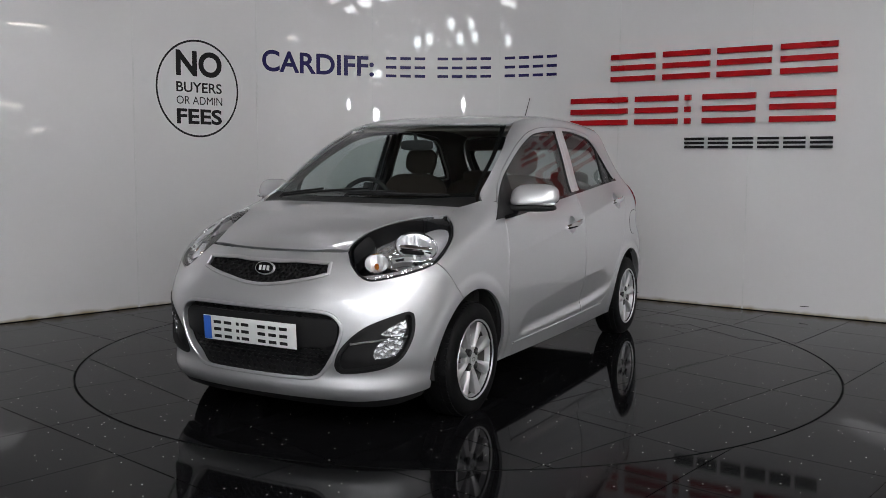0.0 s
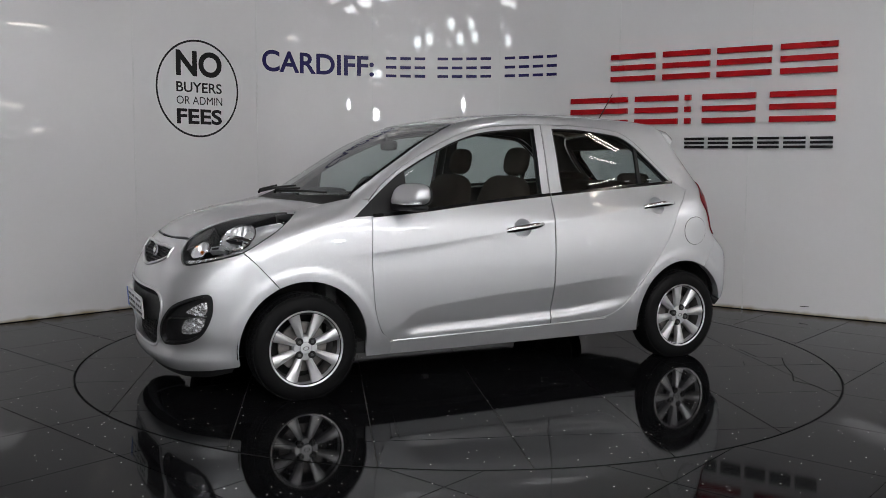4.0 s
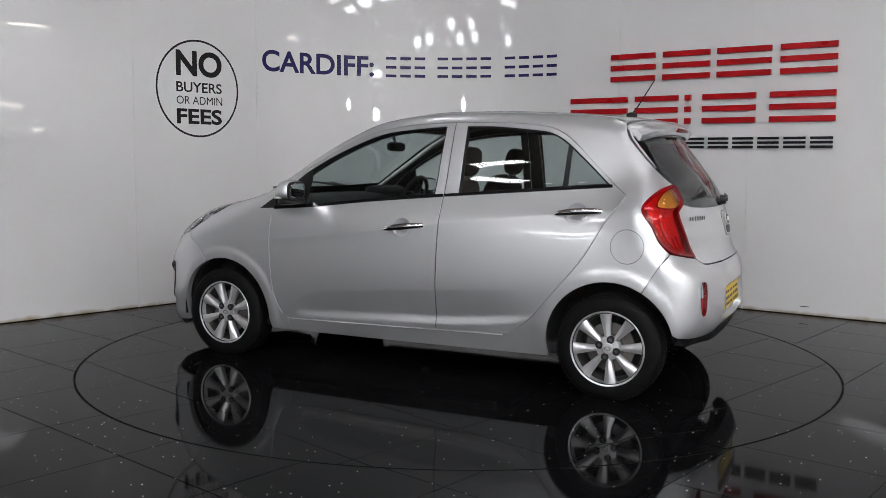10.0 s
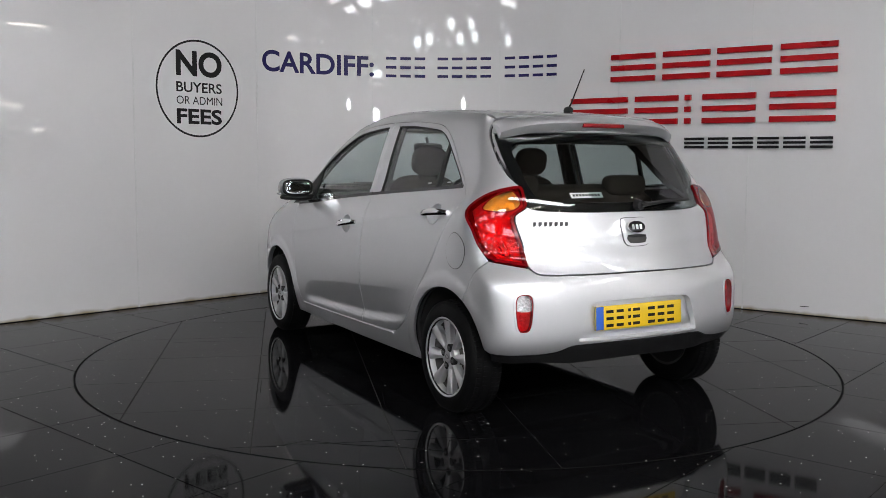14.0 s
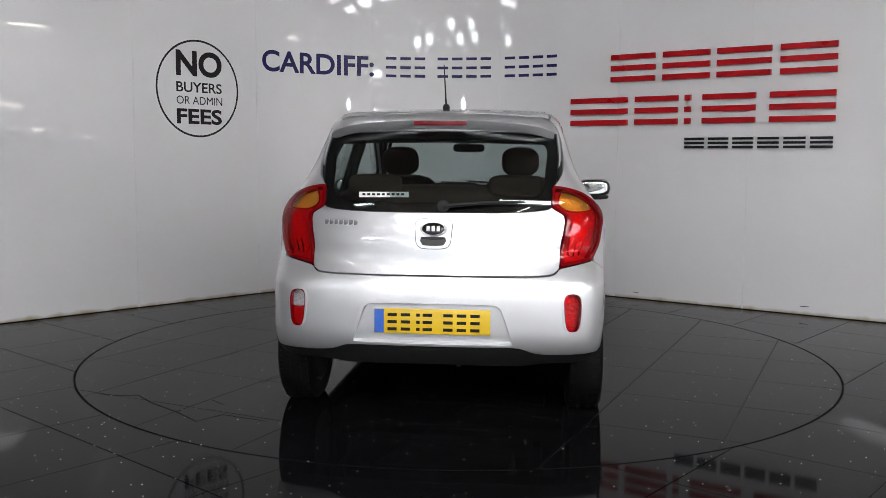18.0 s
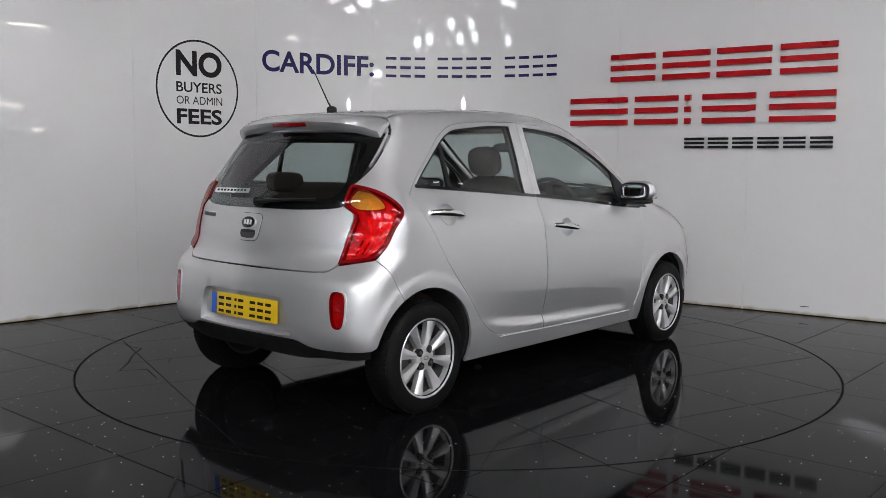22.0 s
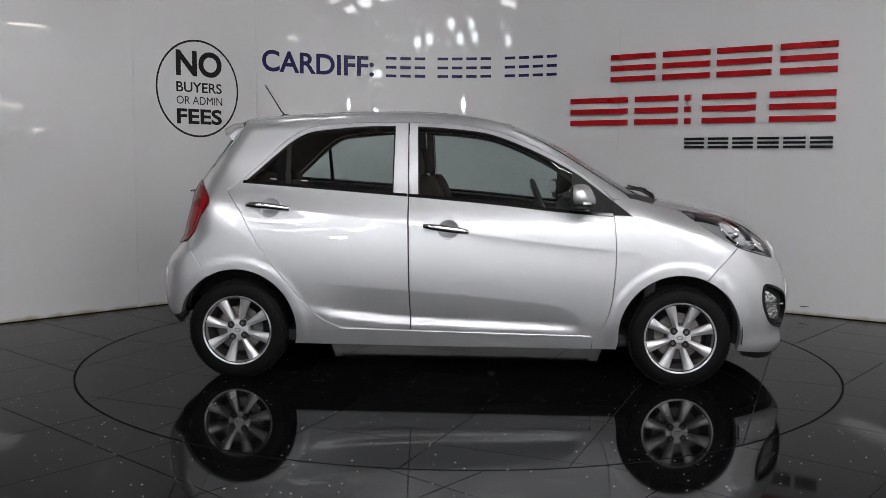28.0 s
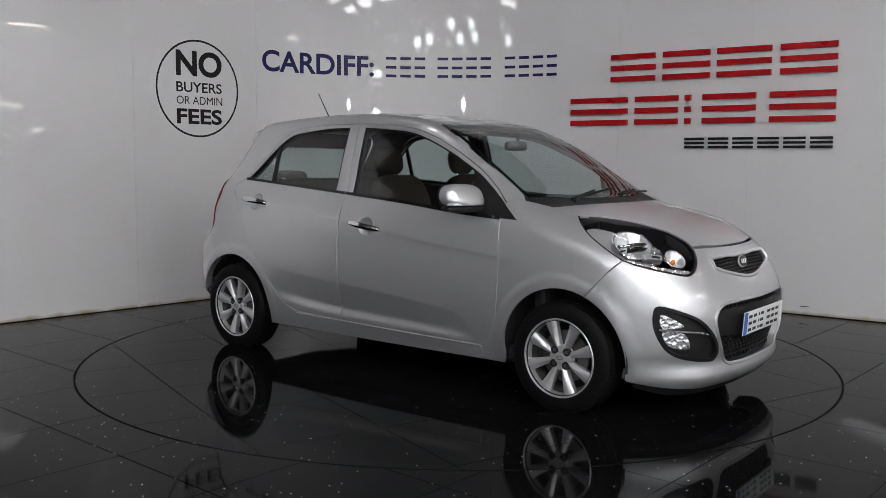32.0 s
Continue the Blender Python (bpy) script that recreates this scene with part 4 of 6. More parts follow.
        clad("sail_corner", SIDEV, outline(SIDEV, [(-0.967, Y, 0.898, 1), (-0.858, Y, 0.903, 1), (-0.858, Y, 0.984, 1)]), BLACK, car, "black mirror corner on the wing", lift=0.004, **k)
        doors(car, mirror)
        tail_lamp(car, mirror)
        head_lamp(car, mirror)
        flap = [(1.2515 + 0.081 * math.cos(a), -0.76, 0.773 + 0.083 * math.sin(a)) for a in np.linspace(0, 2 * math.pi, 24, endpoint=False)]
        if not mirror:
            clad("fuel_flap", SIDEV, outline(SIDEV, flap), PAINT, car, "round silver fuel flap", lift=0.0025, thick=0.004, gap=0.0)
            edge = [(1.2515 + 0.084 * math.cos(a), -0.76, 0.773 + 0.086 * math.sin(a)) for a in np.linspace(0, 2 * math.pi, 24, endpoint=False)]
            clad("fuel_flap_gap", SIDEV, outline(SIDEV, edge), BLACK, car, holes=[outline(SIDEV, flap)], lift=0.001, thick=0.002, gap=0.0, grid=0)


def cup_loop(x, z):
    return outline(SIDEV, [(x + 0.058 * math.cos(a), Y, z + 0.052 * math.sin(a)) for a in np.linspace(0, 2 * math.pi, 20, endpoint=False)])


def door_pull(view_pts, parent, mirror):
    """bar handle over a round finger cup"""
    x, z, tilt = view_pts
    loop, mid = cup_loop(x, z), SIDEV.uv([(x, Y, z)])[0]
    bowl, rows = bmesh.new(), []
    for q, depth in ((1.05, 0.002), (0.99, 0.003), (0.90, 0.012), (0.74, 0.022), (0.5, 0.028), (0.2, 0.030)):
        p = SIDEV.place(mid + (loop - mid) * q)
        rows.append([bowl.verts.new(c) for c in p - normal(p) * depth])
    for r0, r1 in zip(rows, rows[1:]):
        for j in range(len(r0)):
            bowl.faces.new((r0[j], r0[(j + 1) % len(r0)], r1[(j + 1) % len(r0)], r1[j]))
    bowl.faces.new(rows[-1])
    bmesh.ops.recalc_face_normals(bowl, faces=bowl.faces)
    bmesh.ops.reverse_faces(bowl, faces=bowl.faces)
    part("handle_cup", sided(bowl, mirror), PAINT, parent, "hollow round finger cup")
    part("cup_rim", rim_bead(SIDEV, cup_loop(x, z), 0.0034, 0.0005, mirror=mirror), PAINT, parent)
    p = SIDEV.place(np.array([SIDEV.uv([(x + d, Y, z + tilt * d)])[0] for d in (-0.108, 0.134)]))
    n = normal(p)
    a, b = p + n * 0.004
    bm = bmesh.new()
    mid = (a + b) / 2 + n[0] * 0.026
    pts = [a + (b - a) * t + n[0] * 0.026 * math.sin(math.pi * t) ** 0.6 for t in np.linspace(0, 1, 15)]
    rings = []
    for i, q in enumerate(pts):
        w = 0.0175 * (0.35 + 0.65 * math.sin(math.pi * (0.06 + 0.88 * i / 14)) ** 0.5)
        rings.append([bm.verts.new((q[0], q[1] + 0.010 * math.cos(t) * -1, q[2] + w * math.sin(t))) for t in np.linspace(0, 2 * math.pi, 10, endpoint=False)])
    for r0, r1 in zip(rings, rings[1:]):
        for j in range(10):
            bm.faces.new((r0[j], r0[(j + 1) % 10], r1[(j + 1) % 10], r1[j]))
    bm.faces.new(rings[0])
    bm.faces.new(rings[-1])
    if mirror:
        for v in bm.verts:
            v.co.y *= -1
    bmesh.ops.recalc_face_normals(bm, faces=bm.faces)
    part("door_handle", bm, CHROME, parent, "chrome bar door handle")


def doors(car, mirror):
    k = dict(mirror=mirror)
    outer = DOOR_FRONT + DOOR_BOTTOM + DOOR_SPLIT + DOOR_TOP
    gap = outline(SIDEV, FRONT_OPEN)
    d = clad("front_door", SIDEV, outline(SIDEV, outer), PAINT, car, "silver front door with black window surround", holes=[gap, cup_loop(0.010, 0.824)], thick=0.006, grid=0.017, extra=LINES, soft=0.0017, gap=0.0010, **k)
    clad("door_lining", SIDEV, outline(SIDEV, outer), TRIM, d, holes=[gap], lift=-0.036, grid=0.06, **k)
    g = outline(SIDEV, FRONT_GLASS)
    clad("window_glass", SIDEV, g, GLASS, d, "clear side window", lift=-0.008, thick=0.004, gap=-0.004, grid=0.05, **k)
    sail = outline(SIDEV, SAIL)
    clad("window_seal", SIDEV, gap, BLACK, d, "black window seal", holes=[g, shrink(sail, 0.003)], lift=-0.002, gap=0.0, grid=0.0, **k)
    clad("mirror_sail", SIDEV, sail, BLACK, d, "black mirror corner", lift=0.0, **k)
    ribbon("belt_strip", SIDEV, [(-0.86, Y, 0.906), (-0.584, Y, 0.926), (-0.217, Y, 0.964), (0.229, Y, 1.001)], 0.016, GLOSSBLACK, d, lift=0.004, label="black belt strip", **k)
    door_pull((0.010, 0.824, 0.115), d, mirror)
    wing_mirror(d, mirror)
    outer = [(0.212, Y, 0.277, 1)] + [(x + 0.004, y, z, *c) for x, y, z, *c in DOOR_SPLIT] + REAR_TOP + REAR_BACK
    gap = outline(SIDEV, REAR_OPEN)
    d = clad("rear_door", SIDEV, outline(SIDEV, outer), PAINT, car, "silver rear door with a fixed quarter light", holes=[gap, cup_loop(0.980, 0.928)], thick=0.006, grid=0.017, extra=LINES, soft=0.0017, gap=0.0010, **k)
    clad("door_lining", SIDEV, outline(SIDEV, outer), TRIM, d, holes=[gap], lift=-0.036, grid=0.06, **k)
    g, q = outline(SIDEV, REAR_GLASS), outline(SIDEV, QUARTER_GLASS)
    clad("window_glass", SIDEV, g, GLASS, d, "clear side window", lift=-0.008, thick=0.004, gap=-0.004, grid=0.05, **k)
    clad("quarter_glass", SIDEV, q, GLASS, d, "small fixed quarter window", lift=-0.008, thick=0.004, gap=-0.004, grid=0.05, **k)
    for x, z in ((0.79, 1.075), (0.965, 1.083)):
        ribbon("etched_mark", SIDEV, [(x, Y, z), (x + 0.034, Y, z + 0.002)], 0.005, HALLGREY, d, lift=-0.0065, thick=0.0005, label="small pale mark etched in the glass", **k)
    clad("window_seal", SIDEV, gap, BLACK, d, "black window seal and divider", holes=[g, q], lift=-0.002, gap=0.0, grid=0.0, **k)
    ribbon("belt_strip", SIDEV, [(0.236, Y, 1.001), (0.643, Y, 1.031), (1.145, Y, 1.066)], 0.015, GLOSSBLACK, d, lift=0.004, label="black belt strip", **k)
    door_pull((0.980, 0.928, 0.08), d, mirror)


def wing_mirror(door, mirror):
    s = -1 if mirror else 1

    def pad(c, r, k, shape=None, sweep=0.17):
        bm = bmesh.new()
        bmesh.ops.create_uvsphere(bm, u_segments=32, v_segments=20, radius=1.0)
        for v in bm.verts:
            q = [math.copysign(abs(e) ** k, e) for e in v.co]
            w = shape(q) if shape else (q[0] * r[0], q[1] * r[1], q[2] * r[2])
            v.co = Vector((c[0] + w[0] - sweep * (c[1] + w[1]), (c[1] + w[1]) * s, c[2] + w[2]))
        bmesh.ops.recalc_face_normals(bm, faces=bm.faces)
        return bm

    def shell(q):
        # flat at the back and below, narrower towards the top and the outer end
        x = q[0] * 0.062 * (1 - 0.22 * q[2]) * (1 + 0.10 * q[1]) + 0.010 * q[2] - 0.004
        z = q[2] * 0.060 * (1 + 0.08 * q[1]) - 0.006 * q[1]
        return min(x, 0.042 + 0.006 * q[2]), q[1] * 0.118 * (1 - 0.05 * q[2]), max(z, -0.046)

    ob = part("wing_mirror", pad((0, 0, 0), None, 0.68, shell), PAINT, door, "silver wing mirror on a black foot", at=pose(-0.682, -0.836 * s, 1.013))
    part("mirror_foot", pad((-0.004, 0.045, -0.062), (0.050, 0.150, 0.020), 0.6), BLACK, ob, "black plastic foot")
    part("mirror_bezel", pad((0.038, 0, 0.0), (0.014, 0.108, 0.052), 0.6), BLACK, ob, "black surround of the mirror glass")
    part("mirror_glass", pad((0.050, 0, 0.001), (0.004, 0.092, 0.041), 0.6), MIRROR, ob, "mirror glass")
    part("repeater", pad((-0.040, -0.066, -0.040), (0.026, 0.050, 0.008), 0.6), LENSWHITE, ob, "clear indicator strip")


def sided(bm, mirror):
    if mirror:
        for v in bm.verts:
            v.co.y *= -1
        bmesh.ops.reverse_faces(bm, faces=bm.faces)
    return bm


def fluted_bowl(r, depth, m, flutes):
    """a bowl about the y axis whose face is pressed into upright flutes"""
    bm, rows = bmesh.new(), []
    for k in (0.04, 0.2, 0.35, 0.5, 0.62, 0.74, 0.85, 0.93, 1.0):
        ring = []
        for i in range(56):
            t = 2 * math.pi * i / 56
            x, z = r * k * math.cos(t), r * k * math.sin(t)
            y = -depth * (1 - k * k) + 0.10 * r * abs(math.sin(math.pi * flutes * x / (2 * r))) * min(1, (1 - k) * 8)
            ring.append(bm.verts.new(m @ Vector((x, y, z))))
        rows.append(ring)
    for p, q in zip(rows, rows[1:]):
        for i in range(56):
            bm.faces.new((p[i], p[(i + 1) % 56], q[(i + 1) % 56], q[i]))
    bm.faces.new(rows[0])
    bmesh.ops.recalc_face_normals(bm, faces=bm.faces)
    return bm


def head_lamp(car, mirror):
    k = dict(mirror=mirror)
    loop = outline(LAMPV, LAMP_TOP + LAMP_LOW)
    h = clad("headlamp", LAMPV, loop, LAMPBLACK, car, "headlamp with black surround and chrome reflectors under a clear cover", lift=-0.095, thick=0.02, gap=-0.004, **k)
    clad("lamp_cover", LAMPV, loop, CLEAR, h, "clear lamp cover", lift=0.001, thick=0.005, **k).visible_shadow = False
    clad("bezel", LAMPV, loop, LAMPBLACK, h, "black bezel", holes=[shrink(loop, 0.006)], lift=-0.006, thick=0.09, gap=0.0, grid=0.0, **k)
    for mask in ([(-1.690, -0.400, 0.788), (-1.640, -0.395, 0.812), (-1.580, -0.410, 0.835), (-1.620, -0.470, 0.805), (-1.660, -0.470, 0.785), (-1.700, -0.455, 0.770), (-1.735, -0.440, 0.738)],
                 [(-1.300, -0.535, 0.904), (-1.245, -0.605, 0.905), (-1.285, -0.655, 0.885), (-1.315, -0.600, 0.898)]):
        clad("bezel_mask", LAMPV, outline(LAMPV, mask), LAMPBLACK, h, "black mask", lift=-0.012, thick=0.06, gap=0.0, **k)
    side = [(-1.340, -0.625, 0.893), (-1.300, -0.665, 0.878), (-1.360, -0.700, 0.832), (-1.455, -0.712, 0.780), (-1.520, -0.712, 0.752), (-1.525, -0.690, 0.775), (-1.470, -0.600, 0.858)]
    clad("reflector_plate", LAMPV, outline(LAMPV, side), ALLOY, h, "satin chrome side panel", lift=-0.030, thick=0.05, gap=0.0, **k)
    low = [(-1.762, -0.489, 0.702), (-1.720, -0.560, 0.712), (-1.660, -0.625, 0.722), (-1.600, -0.680, 0.742), (-1.520, -0.715, 0.756), (-1.520, -0.718, 0.744), (-1.590, -0.690, 0.725), (-1.689, -0.608, 0.700), (-1.755, -0.522, 0.688)]
    clad("reflector_strip", LAMPV, outline(LAMPV, low), REFLECTOR, h, "ribbed chrome strip", lift=-0.020, thick=0.03, gap=0.0, **k)
    field = [(-1.640, -0.460, 0.810), (-1.550, -0.432, 0.850), (-1.440, -0.455, 0.875), (-1.340, -0.525, 0.902), (-1.290, -0.600, 0.903), (-1.310, -0.652, 0.882), (-1.400, -0.692, 0.830), (-1.520, -0.702, 0.765), (-1.600, -0.660, 0.750), (-1.640, -0.580, 0.765)]
    clad("reflector_field", LAMPV, outline(LAMPV, field), REFLECTOR, h, "chrome field round the bowl", lift=-0.086, thick=0.02, gap=0.0, grid=0.02, **k)
    for c, r in (((-1.526, -0.625, 0.815), 0.092), ((-1.694, -0.519, 0.756), 0.052)):
        q = settle([c])[0]
        n = normal(np.array([q]))[0] * 0.92 + np.array((-0.8, -0.35, 0.1)) * 0.08
        n /= np.linalg.norm(n)
        q = q - 0.023 * n
        m = Matrix.Translation(q) @ Vector(n).to_track_quat("Y", "Z").to_matrix().to_4x4()
        d = r / 0.073
        rim = lathe([(r, -0.006), (r * 1.03, 0.004), (r * 0.99, 0.007), (r * 0.95, 0.0)], 40, m=m, closed=True)
        o = part("reflector", sided(fluted_bowl(r, 0.045 * d, m, 7 if r > 0.07 else 4), mirror), BOWL, h, "fluted chrome reflector bowl")
        part("reflector_rim", sided(rim, mirror), CHROME, o, "chrome rim")
        cap = lathe([(r * 0.20, -0.05 * d), (r * 0.21, -0.018 * d), (r * 0.14, -0.008 * d), (0.001, -0.006 * d)], 20, m=m)
        part("bulb", sided(cap, mirror), CHROME if r > 0.07 else AMBER, o, "bulb with a bright cap")
        if r > 0.07:
            for lo, hi, mt in (((-r * 0.80, -0.030, -r * 0.06), (r * 0.85, -0.004, r * 0.16), CHROME), ((-r * 0.75, -0.030, -r * 0.22), (r * 0.80, -0.010, -r * 0.10), LAMPBLACK), ((-r * 0.70, -0.030, r * 0.20), (r * 0.60, -0.012, r * 0.30), LAMPBLACK)):
                part("shield", sided(box(bmesh.new(), lo, hi, 0.005, m @ pose(0, 0, 0, 0, -8, 0)), mirror), mt, o, "bright bar" if mt is CHROME else "black bar")
    ribbon("divider", LAMPV, [(-1.650, -0.575, 0.757), (-1.610, -0.610, 0.760), (-1.585, -0.640, 0.755)], 0.030, ALLOY, h, lift=-0.014, thick=0.03, label="satin divider", **k)
    ribbon("divider_slot", LAMPV, [(-1.642, -0.585, 0.758), (-1.612, -0.610, 0.760)], 0.012, BLACK, h, lift=-0.012, thick=0.01, **k)


def tail_lamp(car, mirror):
    """red and amber covers over a bright moulded bed"""
    lp = outline(TAILV, TAILLAMP)
    t = clad("tail_lamp", TAILV, lp, LAMPBED, car, "red tail lamp with an amber corner", lift=-0.026, thick=0.02, gap=0.001, mirror=mirror)
    amber = shrink(outline(TAILV, [(1.412, -0.570, 1.055), (1.380, -0.655, 1.022), (1.372, -0.700, 0.962), (1.442, -0.604, 0.955), (1.455, -0.548, 0.992)]), 0.004)
    clad("red_lens", TAILV, lp, REDGLASS, t, "glossy red lens", holes=[amber], lift=0.006, thick=0.004, gap=-0.0015, grid=0.02, mirror=mirror).visible_shadow = False
    clad("amber_lens", TAILV, amber, AMBER, t, "amber indicator lens", lift=0.0058, thick=0.003, gap=0.001, grid=0.02, mirror=mirror).visible_shadow = False
    clad("amber_edge", TAILV, shrink(amber, -0.003), DEEPRED, t, "thin dark red edge", holes=[shrink(amber, 0.002)], lift=0.0066, thick=0.006, gap=0.0, grid=0.0, mirror=mirror)
    clad("lens_edge", TAILV, shrink(lp, -0.0015), DEEPRED, t, "deep red lens edge", holes=[shrink(lp, 0.011)], lift=0.0070, thick=0.030, gap=0.0, grid=0.0, mirror=mirror)
    wing = [(1.330, -0.745, 0.955), (1.376, -0.745, 0.873), (1.412, -0.728, 0.800), (1.462, -0.692, 0.752)]
    ribbon("dark_band", TAILV, wing, 0.018, DEEPRED, t, lift=-0.004, thick=0.012, label="deep red outer band", mirror=mirror)
    guide = [(1.440, -0.630, 0.935), (1.396, -0.700, 0.915), (1.428, -0.695, 0.815), (1.463, -0.665, 0.768), (1.497, -0.605, 0.765), (1.474, -0.612, 0.86)]
    clad("light_guide", TAILV, shrink(outline(TAILV, guide), 0.004), LAMPBED, t, "raised light guide", lift=-0.010, thick=0.012, mirror=mirror)
    for d in (0.34, 0.66):
        line = [tuple(np.array(p) * (1 - d) + np.array(q) * d) for p, q in (((1.432, -0.700, 0.815), (1.480, -0.615, 0.83)), ((1.460, -0.675, 0.768), (1.502, -0.600, 0.762)))]
        ribbon("guide_rib", TAILV, line, 0.007, CHROME, t, lift=-0.006, thick=0.006, mirror=mirror)
    ribbon("lens_rib", TAILV, [(1.456, -0.600, 0.93), (1.475, -0.592, 0.88), (1.505, -0.584, 0.80), (1.535, -0.576, 0.740)], 0.010, DEEPRED, t, lift=-0.002, thick=0.02, label="dark inner rib", mirror=mirror)


def number_plate(car, at, yellow):
    """a plate with plain bars where its characters stand; it faces +x of its own space"""
    p = part("number_plate", boxes([((0, -0.26, -0.0555), (0.005, 0.26, 0.0555), 0.002)]), PLATE_Y if yellow else PLATE_W, car,
             ("yellow rear" if yellow else "white front") + " number plate with plain black bars", at=at)
    part("blue_band", boxes([((0.0045, -0.258, -0.053), (0.0058, -0.215, 0.053))]), PLATE_B, p, "blue band", smooth=False)
    for i, y in enumerate((-0.178, -0.118, -0.062, -0.020, 0.072, 0.132, 0.192)):
        w = 0.008 if i == 2 else 0.021
        for z in (-0.036, -0.004, 0.028):
            part("bar", boxes([((0.0045, y - w, z - 0.007), (0.0060, y + w, z + 0.007))]), INK, p, smooth=False)
    return p


def badge(parent, at, w, h):
    def oval(k, a, b):
        return lathe([(0.001, b), (k * 0.9, b), (k, a)], 32, m=Matrix.Diagonal((1, 1, h / w, 1)))
    b = part("badge", oval(w, 0.0, 0.006), ALLOY, parent, "oval chrome badge with a black field", at=at)
    part("badge_field", oval(w * 0.87, 0.0055, 0.0075), GLOSSBLACK, b)
    for x in (-0.38, 0.0, 0.38):
        part("badge_bar", boxes([((w * (x - 0.12), 0.007, -h * 0.36), (w * (x + 0.12), 0.0088, h * 0.36), 0.0008)]), PLATE_W, b, "plain bright block")


def mesh_grille(name, view, loop, parent, lift, cell=0.030, label=""):
    """honeycomb ribs over a dark back"""
    g = clad(name, view, loop, BLACK, parent, label, lift=lift, thick=0.01, gap=-0.004, grid=0.05)
    lo, hi = loop.min(0), loop.max(0)
    vs, fs = [], []
    r = cell / math.sqrt(3)
    row = 0
    y = lo[1]
    while y < hi[1]:
        x = lo[0] + (cell / 2 if row % 2 else 0)
        while x < hi[0]:
            ring_o = np.array([(x + r * 0.98 * math.sin(a), y + r * 0.98 * math.cos(a) * 0.62) for a in np.arange(6) * math.pi / 3])
            ring_i = (ring_o - (x, y)) * 0.72 + (x, y)
            if inside(loop, ring_o).all():
                k = len(vs)
                vs += [tuple(p) for p in ring_o] + [tuple(p) for p in ring_i]
                fs += [(k + i, k + (i + 1) % 6, k + 6 + (i + 1) % 6, k + 6 + i) for i in range(6)]
            x += cell
        y += cell * 0.866 * 0.62
        row += 1
    uv = np.array(vs)
    p = view.place(uv)
    n = normal(p)
    m = len(p)
    q = np.concatenate([p + n * (lift + 0.010), p + n * (lift + 0.001)])
    inner = [tuple(x + m for x in f) for f in fs]
    walls = [(f[3], f[2], f[2] + m, f[3] + m) for f in fs]
    me = bpy.data.meshes.new("honeycomb")
    me.from_pydata(q.tolist(), [], fs + walls)
    bm = bmesh.new()
    bm.from_mesh(me)
    bmesh.ops.recalc_face_normals(bm, faces=bm.faces)
    bm.to_mesh(me)
    bm.free()
    hang("honeycomb", me, BLACK, g, "black honeycomb mesh", smooth=False)
    return g


